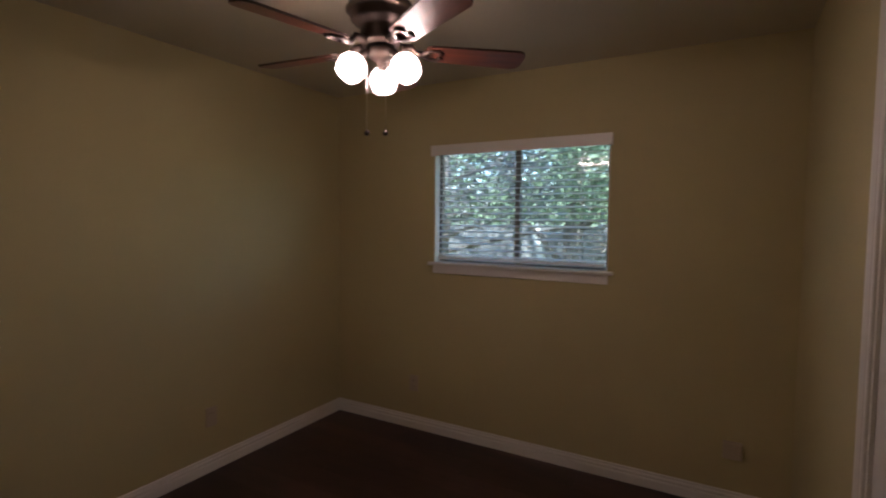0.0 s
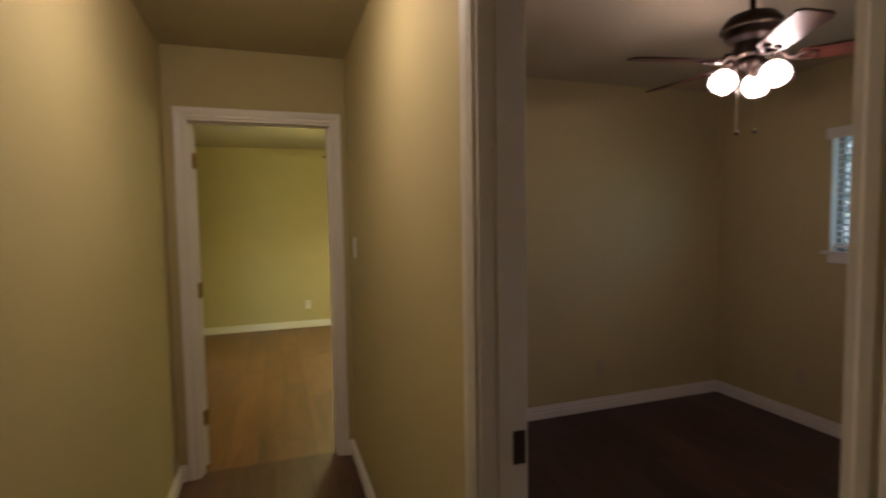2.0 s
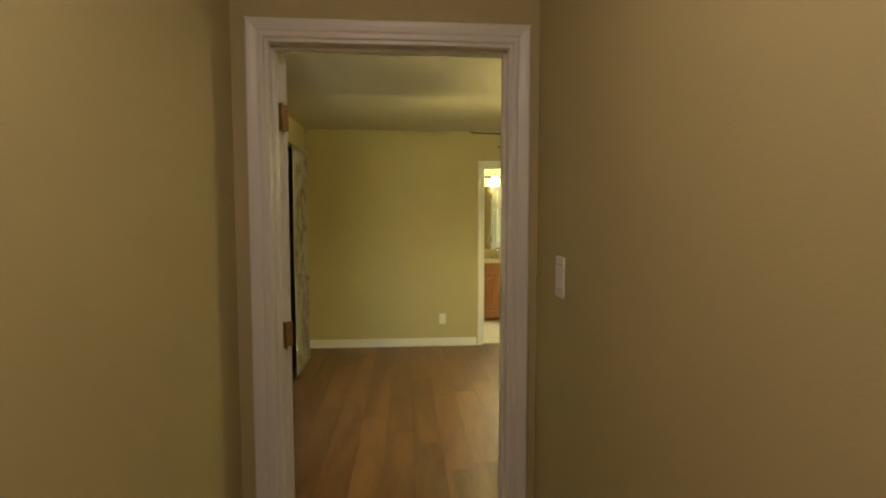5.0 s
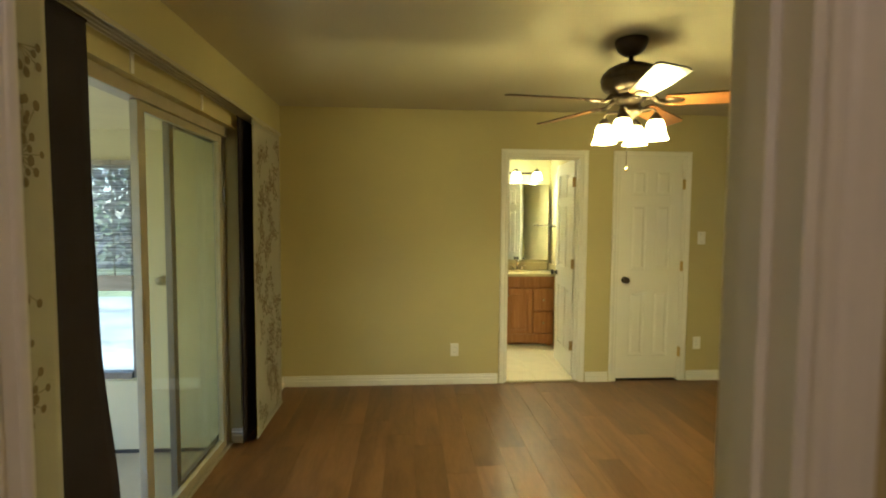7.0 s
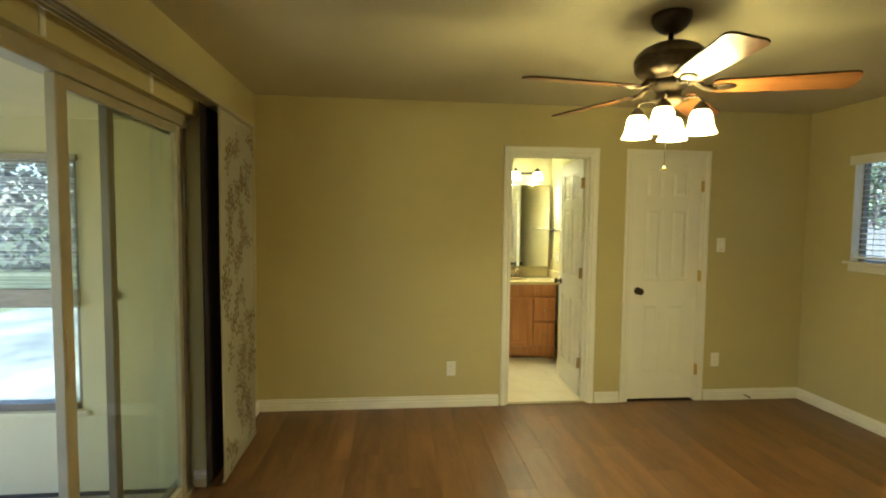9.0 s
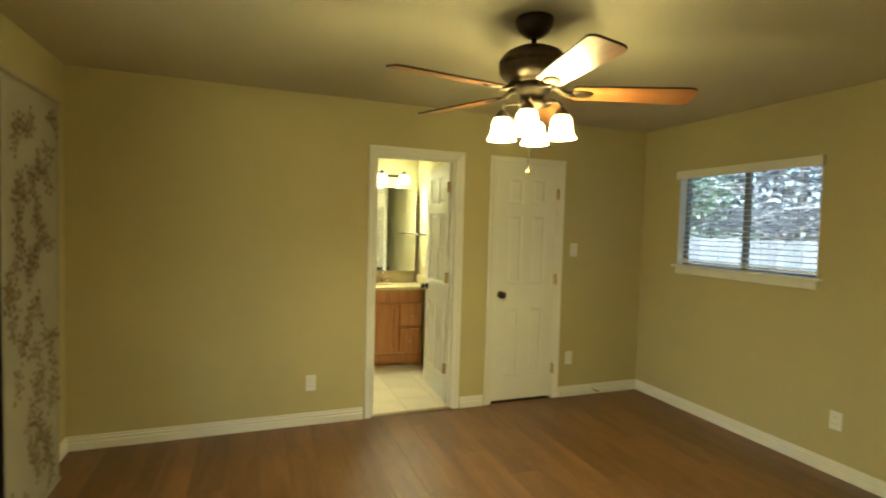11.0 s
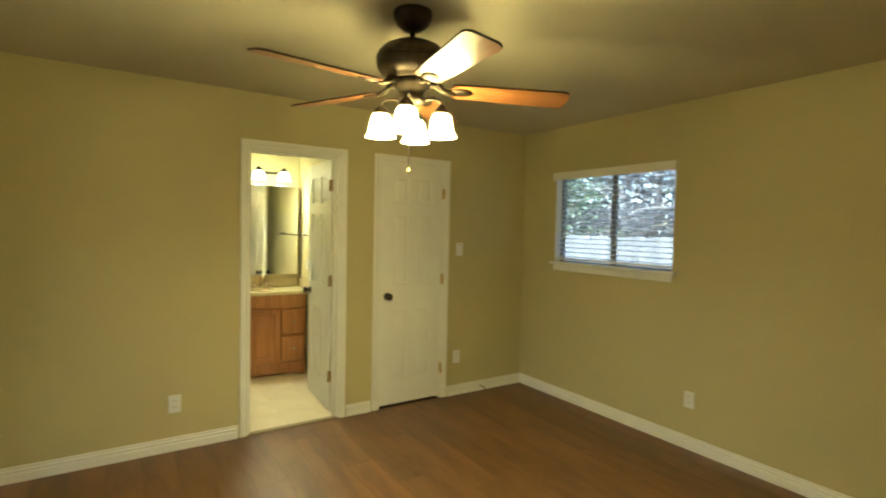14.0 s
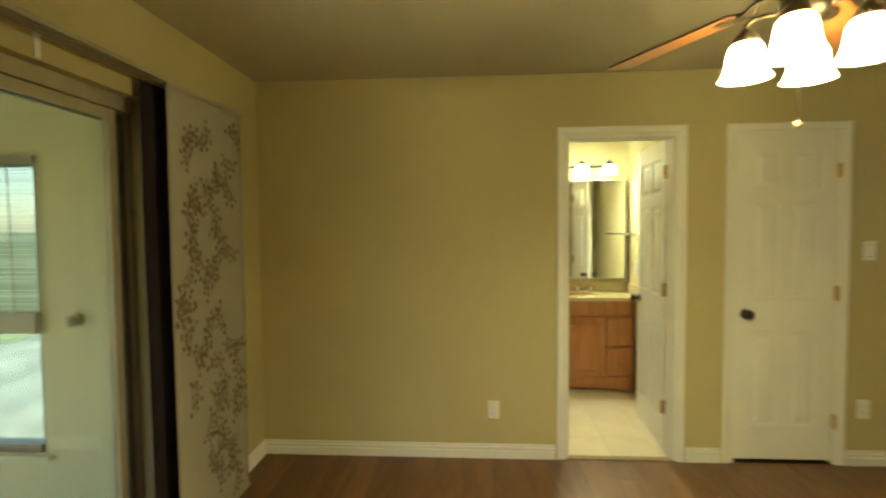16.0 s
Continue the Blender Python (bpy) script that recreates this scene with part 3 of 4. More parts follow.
dsp = thing("door_stop", pose(2.98, FARY - 0.014, 0.045), "small dark spring door stop on the baseboard", "door stop")
bm = bmesh.new()
tube(bm, [(0.0045 * math.cos(k * 0.9), -0.004 - k * 0.0011, 0.0045 * math.sin(k * 0.9)) for k in range(60)], 0.0012, 5)
part("spring", bm, M_BRONZE, dsp)
bm = bmesh.new()
lathe(bm, [(0.0, 0.0), (0.007, 0.0), (0.007, 0.012), (0.0, 0.012)], 12, Matrix.Translation((0, -0.069, 0)) @ Matrix.Rotation(radians(90), 4, "X"))
part("tip", bm, M_SLOT, dsp)


# ---- ceiling fans ----
def blade(parent, ang, z, r0, r1, w0, w1, pitch, mat, metal, drop, ornate, sag=None):
    bm = bmesh.new()
    n, c = 10, 0.035
    side = []
    for k in range(n + 1):
        u = k / n
        side.append((r0 + u * (r1 - c - r0), (w0 + (w1 - w0) * u) / 2))
    out = [(r0, -w0 / 2 + 0.012), (r0 + 0.014, -w0 / 2)] + [(x, -w) for x, w in side[1:]]
    out += [(r1 - c + c * math.sin(a), -w1 / 2 + c - c * math.cos(a)) for a in (0.4, 0.8, 1.2, 1.5)]
    out += [(x, -y) for x, y in reversed(out)]
    top = [bm.verts.new((x, y, 0.004)) for x, y in out]
    bot = [bm.verts.new((x, y, -0.004)) for x, y in out]
    bm.faces.new(top)
    bm.faces.new(list(reversed(bot)))
    for k in range(len(out)):
        bm.faces.new((top[k], bot[k], bot[(k + 1) % len(out)], top[(k + 1) % len(out)]))
    b = part("blade", bm, mat, parent, "", Matrix.Translation((0, 0, z)) @ (sag or Matrix()) @ Matrix.Rotation(ang, 4, "Z") @ Matrix.Rotation(radians(1.2) if sag else 0.0, 4, "Y") @ Matrix.Rotation(pitch, 4, "X"))
    b.data.materials.append(M_BLADEEDGE)
    for f in b.data.polygons:
        f.material_index = 0 if abs(f.normal.z) > 0.7 else 1
    bm = bmesh.new()
    ri = 0.075
    tube(bm, [(ri, 0, drop), (ri + 0.04, 0, drop + 0.004), (r0 - 0.035, 0, -0.004), (r0 + 0.01, 0, -0.007)], [0.016, 0.012, 0.011, 0.013], 10)
    if ornate:
        for s in (-1, 1):
            tube(bm, [(r0 - 0.02, 0, -0.007), (r0 + 0.012, s * 0.028, -0.007), (r0 + 0.045, s * 0.030, -0.007), (r0 + 0.058, s * 0.016, -0.007), (r0 + 0.046, s * 0.008, -0.007)], [0.008, 0.008, 0.007, 0.006, 0.007], 8)
    else:
        lathe(bm, [(0.0, -0.013), (0.020, -0.013), (0.034, -0.009), (0.038, -0.003), (0.0, -0.003)], 20, Matrix.Translation((r0 + 0.04, 0, 0)) @ Matrix.Diagonal((1.35, 0.9, 1, 1)))
        tube(bm, [(ri + 0.02, 0.0, drop), (ri + 0.05, 0.022, drop - 0.012), (r0 - 0.01, 0.018, -0.010), (r0 + 0.02, 0.004, -0.010)], 0.007, 8)
    part("blade_bracket", bm, metal, b)


def shade_mesh(profile, segs=30):
    bm = bmesh.new()
    inner = [(max(r - 0.004, 0.001), z) for r, z in reversed(profile)]
    lathe(bm, profile + inner, segs)
    return bm


# large bedroom fan, its blades a little out of level
SAG = Matrix.Rotation(radians(0.9), 4, Vector((math.sin(radians(25)), math.cos(radians(25)), 0)))
FX, FY = 1.22, 2.20
fan = thing("ceiling_fan", pose(FX, FY, 2.425), "bronze ceiling fan with maple blades and four lit glass shades", "ceiling fan", "ceiling fans")
bm = lathe(bmesh.new(), [(0.0, -0.005), (0.083, -0.005), (0.084, -0.020), (0.079, -0.038), (0.066, -0.060), (0.047, -0.077), (0.028, -0.087), (0.016, -0.090), (0.0, -0.090)])
part("canopy", bm, M_BRONZE, fan)
bm = lathe(bmesh.new(), [(0.0, -0.085), (0.012, -0.085), (0.012, -0.112), (0.022, -0.116), (0.024, -0.128), (0.030, -0.136), (0.0, -0.136)], 18)
part("downrod", bm, M_BRONZE, fan)
bm = lathe(bmesh.new(), [(0.0, -0.127), (0.040, -0.129), (0.085, -0.139), (0.122, -0.157), (0.144, -0.180), (0.152, -0.198), (0.1525, -0.206), (0.148, -0.209), (0.1475, -0.216), (0.151, -0.224), (0.148, -0.244), (0.136, -0.262), (0.116, -0.274), (0.098, -0.281), (0.096, -0.292), (0.0, -0.294)], 40)
part("motor_housing", bm, M_PEWTER, fan)
bm = lathe(bmesh.new(), [(0.148, -0.2085), (0.1535, -0.2095), (0.1535, -0.2145), (0.148, -0.2155)], 40)
part("trim_ring", bm, M_PEWTER, fan)
bm = lathe(bmesh.new(), [(0.0, -0.290), (0.078, -0.290), (0.082, -0.305), (0.076, -0.322), (0.056, -0.336), (0.050, -0.356), (0.058, -0.366), (0.060, -0.380), (0.044, -0.396), (0.020, -0.408), (0.012, -0.424), (0.0, -0.426)], 30)
part("switch_housing", bm, M_PEWTER, fan)
for k in range(5):
    blade(fan, radians(-28 + 72 * k), -0.323, 0.175, 0.685, 0.115, 0.145, radians(-12), M_BLADE2, M_PEWTER, 0.018, False, SAG)
for k in range(4):
    a = radians(52 + 90 * k)
    c, s = math.cos(a), math.sin(a)
    bm = tube(bmesh.new(), [(0.05 * c, 0.05 * s, -0.376), (0.085 * c, 0.085 * s, -0.372), (0.116 * c, 0.116 * s, -0.374), (0.129 * c, 0.129 * s, -0.384), (0.132 * c, 0.132 * s, -0.406)], 0.006, 10)
    lathe(bm, [(0.0, -0.396), (0.012, -0.398), (0.016, -0.406), (0.026, -0.414), (0.033, -0.428), (0.034, -0.440), (0.0, -0.440)], 18, Matrix.Translation((0.132 * c, 0.132 * s, 0)))
    part("lamp_arm", bm, M_PEWTER, fan)
    bm = shade_mesh([(0.023, -0.006), (0.034, -0.012), (0.043, -0.028), (0.047, -0.050), (0.050, -0.072), (0.056, -0.092), (0.067, -0.110)])
    sh = part("shade", bm, M_SHADE2, fan, "lit white bell glass shade", Matrix.Translation((0.132 * c, 0.132 * s, -0.424)))
    part("bulb", lathe(bmesh.new(), [(0.0, -0.012), (0.012, -0.014), (0.014, -0.034), (0.024, -0.056), (0.026, -0.072), (0.020, -0.090), (0.0, -0.098)], 18), M_BULB2, sh)
bm = tube(bmesh.new(), [(-0.016, -0.012, -0.42), (-0.016, -0.012, -0.672)], 0.0024, 6)
ch = part("pull_chain", bm, M_CHROME, fan)
part("fob", lathe(bmesh.new(), [(0.0, 0.0), (0.004, -0.002), (0.009, -0.010), (0.008, -0.018), (0.0, -0.022)], 12), M_BRASS, ch, "", Matrix.Translation((-0.016, -0.012, -0.670)))

# small bedroom fan
fan = thing("ceiling_fan", pose(1.99, -1.456, 2.428), "dark bronze ceiling fan with cherry blades and three lit shades", "ceiling fan", "ceiling fans")
part("canopy", lathe(bmesh.new(), [(0.0, -0.008), (0.066, -0.008), (0.066, -0.016), (0.056, -0.036), (0.034, -0.056), (0.018, -0.064), (0.0, -0.064)]), M_BRONZE, fan)
part("downrod", lathe(bmesh.new(), [(0.0, -0.06), (0.011, -0.06), (0.011, -0.112), (0.022, -0.116), (0.024, -0.132), (0.0, -0.132)], 18), M_BRONZE, fan)
part("motor_housing", lathe(bmesh.new(), [(0.0, -0.124), (0.045, -0.127), (0.088, -0.142), (0.112, -0.170), (0.119, -0.192), (0.112, -0.200), (0.103, -0.204), (0.105, -0.226), (0.094, -0.238), (0.078, -0.248), (0.070, -0.258), (0.074, -0.300), (0.064, -0.314), (0.0, -0.316)], 40), M_BRONZE, fan)
part("trim_ring", lathe(bmesh.new(), [(0.114, -0.186), (0.122, -0.190), (0.122, -0.197), (0.113, -0.201)], 40), M_PEWTER, fan)
part("switch_housing", lathe(bmesh.new(), [(0.0, -0.312), (0.048, -0.313), (0.050, -0.324), (0.056, -0.332), (0.048, -0.350), (0.030, -0.362), (0.014, -0.370), (0.012, -0.384), (0.0, -0.388)], 30), M_BRONZE, fan)
for k in range(5):
    blade(fan, radians(23.6 + 72 * k), -0.326, 0.165, 0.535, 0.095, 0.120, radians(-12), M_BLADE1, M_BRONZE, 0.014, True)
for k in range(3):
    a = radians(30 + 120 * k)
    c, s = math.cos(a), math.sin(a)
    bm = tube(bmesh.new(), [(0.04 * c, 0.04 * s, -0.338), (0.062 * c, 0.062 * s, -0.346), (0.080 * c, 0.080 * s, -0.372)], [0.012, 0.013, 0.020], 12)
    part("lamp_arm", bm, M_BRONZE, fan)
    bm = shade_mesh([(0.020, 0.002), (0.040, -0.006), (0.057, -0.024), (0.065, -0.048), (0.064, -0.072), (0.057, -0.094), (0.050, -0.108)])
    sh = part("shade", bm, M_SHADE1, fan, "lit frosted tulip shade", Matrix.Translation((0.078 * c, 0.078 * s, -0.370)) @ Matrix.Rotation(a, 4, "Z") @ Matrix.Rotation(radians(-40), 4, "Y") @ Matrix.Scale(0.79, 4))
    part("bulb", lathe(bmesh.new(), [(0.0, -0.012), (0.012, -0.014), (0.015, -0.030), (0.026, -0.050), (0.027, -0.062), (0.018, -0.082), (0.0, -0.090)], 18), M_BULB1, sh)
for dx, dy, zl in ((-0.045, 0.026, -0.612), (-0.003, -0.025, -0.610)):
    ch = part("pull_chain", tube(bmesh.new(), [(dx, dy, -0.33), (dx, dy, zl)], 0.0014, 6), M_CHROME, fan)
    part("fob", lathe(bmesh.new(), [(0.0, 0.0), (0.005, -0.002), (0.010, -0.010), (0.009, -0.018), (0.0, -0.023)], 12), M_BRONZE, ch, "", Matrix.Translation((dx, dy, zl)))

# hallway dome above the walker
dome = thing("ceiling_light", pose(0.0, -1.5, H), "lit round flush ceiling light in the hallway", "ceiling light")
part("base", lathe(bmesh.new(), [(0.0, 0.0), (0.14, 0.0), (0.145, -0.012), (0.135, -0.022), (0.0, -0.022)]), M_BRASS, dome)
part("diffuser", lathe(bmesh.new(), [(0.13, -0.02), (0.125, -0.045), (0.095, -0.075), (0.05, -0.092), (0.0, -0.098)]), M_SHADEH, dome)


# ---- sliding glass door and its panel curtains ----
sd = thing("door_5", Matrix(), "aluminium sliding glass door, half open to the porch", "door", kind="structure")
y0, y1, zt = 1.05, 2.88, 2.03
part("frame", B(((-1.165, y0, 0.0), (-1.085, y0 + 0.035, zt)), ((-1.165, y1 - 0.03, 0.0), (-1.115, y1, zt)), ((-1.165, y0 + 0.035, zt - 0.06), (-1.085, y1 - 0.03, zt)), ((-1.165, y0 + 0.035, 0.0), (-1.085, y1 - 0.03, 0.02)), ((-1.128, y0 + 0.035, 0.02), (-1.122, y1 - 0.03, 0.032)), bevel=0.003), M_ALU, sd)


def slider(name, x, a, b, mat, wide):
    z0, z1 = 0.034, zt - 0.064
    p = part(name, B(((x - 0.017, a, z0), (x + 0.017, a + wide, z1)), ((x - 0.017, b - 0.04, z0), (x + 0.017, b, z1)), ((x - 0.015, a + wide, z1 - 0.04), (x + 0.015, b - 0.04, z1)), ((x - 0.015, a + wide, z0), (x + 0.015, b - 0.04, z0 + 0.05)), bevel=0.003), mat, sd)
    g = part("pane", B(((x - 0.003, a + wide - 0.004, z0 + 0.046), (x + 0.003, b - 0.036, z1 - 0.036))), M_DOORGLASS, p)
    g.visible_shadow = False
    return p


slider("fixed_panel", -1.147, 2.17, 2.848, M_DARKALU, 0.045)
s = slider("sliding_panel", -1.106, 1.80, 2.75, M_ALU, 0.06)
part("pull_handle", B(((-1.090, 1.812, 0.92), (-1.084, 1.836, 1.12)), bevel=0.003), M_ALU, s)
part("reflector_sticker", B(((-1.1155, 2.853, 1.56), (-1.113, 2.874, 1.66))), M_CHROME, sd)

track = thing("curtain_track", pose(-0.955, 2.0, 2.105), "dull metal three-channel panel curtain track on brackets", "curtain track")
part("rail", B(((-0.04, -1.62, 0.0), (0.04, 1.51, 0.008)), ((-0.04, -1.62, -0.012), (-0.034, 1.51, 0.0)), ((-0.014, -1.62, -0.012), (-0.009, 1.51, 0.0)), ((0.009, -1.62, -0.012), (0.014, 1.51, 0.0)), ((0.034, -1.62, -0.012), (0.04, 1.51, 0.0)), bevel=0.001), M_ALU, track)
for y in (-1.3, -0.33, 0.34, 1.2):
    bm = B(((-0.085, y - 0.012, 0.008), (0.03, y + 0.012, 0.014)), ((-0.085, y - 0.012, -0.07), (-0.079, y + 0.012, 0.014)), bevel=0.002)
    part("bracket", bm, M_TRIM, track)


def cloth(name, x, a, b, z0, z1, mat, label, lean=0.0, wave=0.006, seed=0.0, print_it=0):
    p = thing(name, pose(x, (a + b) / 2, z0), label, "curtain", "panel curtains")
    hw, hgt = (b - a) / 2, z1 - z0
    bm = bmesh.new()
    ny, nz = 14, 40
    rows = []
    for j in range(nz + 1):
        v = j / nz
        row = []
        for i in range(ny + 1):
            u = i / ny
            off = wave * (math.sin(5 * v + 3 * u + seed) * (1 - v) + 0.6 * math.sin(13 * v + seed * 2 + 2 * u) * (1 - v) * v)
            k = min(max((0.52 - v) / 0.34, 0.0), 1.0)
            edge = lean * (0.10 * math.sin(2.2 * v * math.pi + 0.6) * (1 - v) + 0.75 * k * k * (3 - 2 * k) + 0.25 * (1 - v)) * u
            row.append(bm.verts.new((off, -hw + 2 * hw * u + edge, hgt * v)))
        rows.append(row)
    for j in range(nz):
        for i in range(ny):
            f = bm.faces.new((rows[j][i], rows[j][i + 1], rows[j + 1][i + 1], rows[j + 1][i]))
            f.smooth = True
    f = part("fabric", bm, mat, p)
    so = f.modifiers.new("thick", "SOLIDIFY")
    so.thickness, so.offset = 0.0018, 0.0
    part("top_rail", B(((-0.006, -hw, hgt - 0.012), (0.006, hw, hgt + 0.012)), bevel=0.002), M_ALU if mat is M_WHITECLOTH else M_BLACKCLOTH, p)
    part("bottom_bar", B(((-0.005, -hw + lean, 0.0), (0.005, hw + lean, 0.014)), bevel=0.002), mat, p)
    if print_it:
        rnd = random.Random(int(seed * 10) + 5)
        bm = bmesh.new()
        for k in range(print_it):
            cy, cz = rnd.uniform(-hw + 0.07, hw - 0.07), 0.07 + (hgt - 0.2) * (k + rnd.uniform(0.1, 0.9)) / print_it
            rot = rnd.uniform(0, 6.28)
            for q in range(11):
                an = rot + (q - 5) * 0.34
                ln = (0.078 if q % 2 == 0 else 0.048) * rnd.uniform(0.85, 1.1)
                py, pz = cy + ln * math.sin(an), cz + ln * math.cos(an)
                if not (-hw + 0.01 < py < hw - 0.01 and 0.03 < pz < hgt - 0.04):
                    continue
                rr = rnd.uniform(0.0085, 0.013)
                ring = [bm.verts.new((0.0, py + rr * math.cos(t * math.pi / 5), pz + rr * 1.15 * math.sin(t * math.pi / 5))) for t in range(10)]
                bm.faces.new(ring)
                ny_, nz_ = math.cos(an) * 0.0012, -math.sin(an) * 0.0012
                bm.faces.new([bm.verts.new((0.0, yy, zz)) for yy, zz in ((cy - ny_, cz - nz_), (cy + ny_, cz + nz_), (py + ny_, pz + nz_), (py - ny_, pz - nz_))])
        for v in bm.verts:
            u, w = (v.co.y + hw) / (2 * hw), v.co.z / hgt
            v.co.x = wave * (math.sin(5 * w + 3 * u + seed) * (1 - w) + 0.6 * math.sin(13 * w + seed * 2 + 2 * u) * (1 - w) * w) + 0.0035
        pr = tagged(part("printed_motif", bm, M_PRINT, p, "brown printed berry sprigs"), kind="stuff")
    return p


CREAM = "cream panel curtain printed with brown berry sprigs"
DARK = "dark brown plain panel curtain beside the glass door"
cloth("panel_curtain", -0.930, 2.84, 3.50, 0.03, 2.098, M_WHITECLOTH, CREAM, 0.0, 0.004, 1.3, 50)
cloth("panel_curtain", -1.0, 2.775, 3.42, 0.03, 2.098, M_BLACKCLOTH, DARK, 0.02, 0.006, 0.4)
cloth("panel_curtain", -0.930, 0.69, 1.035, 0.03, 2.098, M_WHITECLOTH, CREAM, 0.0, 0.004, 2.1, 17)
cloth("panel_curtain", -0.978, 0.68, 1.29, 0.03, 2.098, M_BLACKCLOTH, DARK, 0.10, 0.012, 2.6)


# ---- bathroom ----
van = thing("vanity_cabinet", pose(1.31, BY - 0.46, 0) @ Matrix.Diagonal((1, 0.87, 1, 1)), "honey maple bathroom vanity with doors and drawers", "cabinet")
vw, vd, vh = 0.45, 0.52, 0.815
part("body", B(((-vw, 0.02, 0.09), (vw, vd, vh)), ((-vw, 0.02, 0.0), (-vw + 0.05, vd, 0.09)), ((vw - 0.05, 0.02, 0.0), (vw, vd, 0.09)), ((-vw, 0.085, 0.0), (vw, 0.10, 0.09)), bevel=0.002), M_CAB, van)
bm = bmesh.new()
pts = [(-vw, 0.0), (-vw + 0.05, 0.0)] + [(-vw + 0.05 + (2 * vw - 0.1) * k / 16, 0.045 * math.sin(math.pi * k / 16) ** 0.6) for k in range(17)] + [(vw - 0.05, 0.0), (vw, 0.0), (vw, 0.135), (-vw, 0.135)]
fr = [bm.verts.new((x, 0.0, z)) for x, z in pts]
bk = [bm.verts.new((x, 0.02, z)) for x, z in pts]
bm.faces.new(fr)
bm.faces.new(list(reversed(bk)))
for k in range(len(pts)):
    bm.faces.new((fr[k], bk[k], bk[(k + 1) % len(pts)], fr[(k + 1) % len(pts)]))
part("apron", bm, M_CAB, van)
part("front_rail", B(((-vw, 0.004, 0.685), (vw, 0.02, vh)), ((-vw, 0.004, 0.135), (-vw + 0.02, 0.02, 0.685)), ((vw - 0.02, 0.004, 0.135), (vw, 0.02, 0.685)), bevel=0.002), M_CAB, van)


def front(name, x0, x1, z0, z1, raised, kx, kz):
    bm = B(((x0 + 0.002, -0.016, z0 + 0.002), (x1 - 0.002, 0.004, z1 - 0.002)), bevel=0.004)
    if raised:
        for lo, hi in (((x0, z0), (x0 + 0.05, z1)), ((x1 - 0.05, z0), (x1, z1)), ((x0 + 0.05, z0), (x1 - 0.05, z0 + 0.05)), ((x0 + 0.05, z1 - 0.05), (x1 - 0.05, z1))):
            box(bm, (lo[0], -0.030, lo[1]), (hi[0], -0.013, hi[1]), 0.004)
        box(bm, (x0 + 0.068, -0.026, z0 + 0.068), (x1 - 0.068, -0.013, z1 - 0.068), 0.009)
    else:
        box(bm, (x0 + 0.010, -0.028, z0 + 0.010), (x1 - 0.010, -0.013, z1 - 0.010), 0.010)
    f = part(name, bm, M_CAB, van)
    kn = lathe(bmesh.new(), [(0.0, 0.0), (0.006, 0.0), (0.005, 0.012), (0.014, 0.020), (0.013, 0.027), (0.0, 0.030)], 16, Matrix.Translation((kx, -0.027, kz)) @ Matrix.Rotation(radians(90), 4, "X"))
    part("knob", kn, M_CHROME, f)


front("door", -0.425, -0.135, 0.145, 0.675, True, -0.16, 0.60)
front("door", -0.125, 0.180, 0.145, 0.675, True, -0.10, 0.60)
front("drawer", 0.190, 0.438, 0.415, 0.675, False, 0.314, 0.545)
front("drawer", 0.190, 0.438, 0.145, 0.405, False, 0.314, 0.275)

top = thing("bathroom_countertop", pose(1.31, BY - 0.46, vh) @ Matrix.Diagonal((1, 0.87, 1, 1)), "cream cultured marble vanity top with oval basin", "countertop")
bm = bmesh.new()
n = 36
rim = lambda a, s, z: (s * 0.21 * math.cos(a), 0.27 + s * 0.155 * math.sin(a), z)
outer = [(-0.46, -0.02), (0.508, -0.02), (0.508, 0.526), (-0.46, 0.526)]
def on_border(a):
    dx, dy = math.cos(a), math.sin(a)
    tx = ((0.508 if dx > 0 else -0.46)) / dx if abs(dx) > 1e-6 else 1e9
    ty = ((0.526 - 0.27) if dy > 0 else (-0.02 - 0.27)) / dy if abs(dy) > 1e-6 else 1e9
    t = min(tx, ty)
    return (t * dx, 0.27 + t * dy, 0.03)
rings = [[bm.verts.new(f(2 * math.pi * k / n + 0.01)) for k in range(n)] for f in (
    lambda a: (*on_border(a)[:2], 0.0), on_border, lambda a: rim(a, 1.06, 0.030), lambda a: rim(a, 1.0, 0.033), lambda a: rim(a, 0.95, 0.022), lambda a: rim(a, 0.85, -0.03), lambda a: rim(a, 0.6, -0.09), lambda a: rim(a, 0.2, -0.115))]
for a, b in zip(rings, rings[1:]):
    for k in range(n):
        bm.faces.new((a[k], a[(k + 1) % n], b[(k + 1) % n], b[k]))
bm.faces.new(rings[-1])
part("counter", bm, M_CULT, top)
part("backsplash", B(((-0.46, 0.508, 0.030), (0.508, 0.528, 0.125)), bevel=0.004), M_CULT, top)
part("side_splash", B(((0.488, -0.02, 0.030), (0.508, 0.508, 0.125)), bevel=0.004), M_CULT, top)

fc = thing("faucet", pose(1.40, BY - 0.075, vh + 0.03), "chrome two-handle bathroom faucet on the vanity top", "faucet")
part("base", B(((-0.08, -0.025, 0.0), (0.08, 0.025, 0.018)), bevel=0.008), M_CHROME, fc)
part("spout", tube(bmesh.new(), [(0, 0, 0.015), (0, 0, 0.10), (0, -0.02, 0.135), (0, -0.06, 0.145), (0, -0.10, 0.125), (0, -0.112, 0.10)], 0.011, 12), M_CHROME, fc)
for x in (-0.06, 0.06):
    bm = lathe(bmesh.new(), [(0.0, 0.016), (0.018, 0.016), (0.016, 0.045), (0.010, 0.055), (0.0, 0.055)], 16, Matrix.Translation((x, 0, 0)))
    tube(bm, [(x, 0, 0.05), (x * 1.3, -0.02, 0.058), (x * 1.7, -0.05, 0.064)], [0.007, 0.006, 0.005], 8)
    part("handle", bm, M_CHROME, fc)

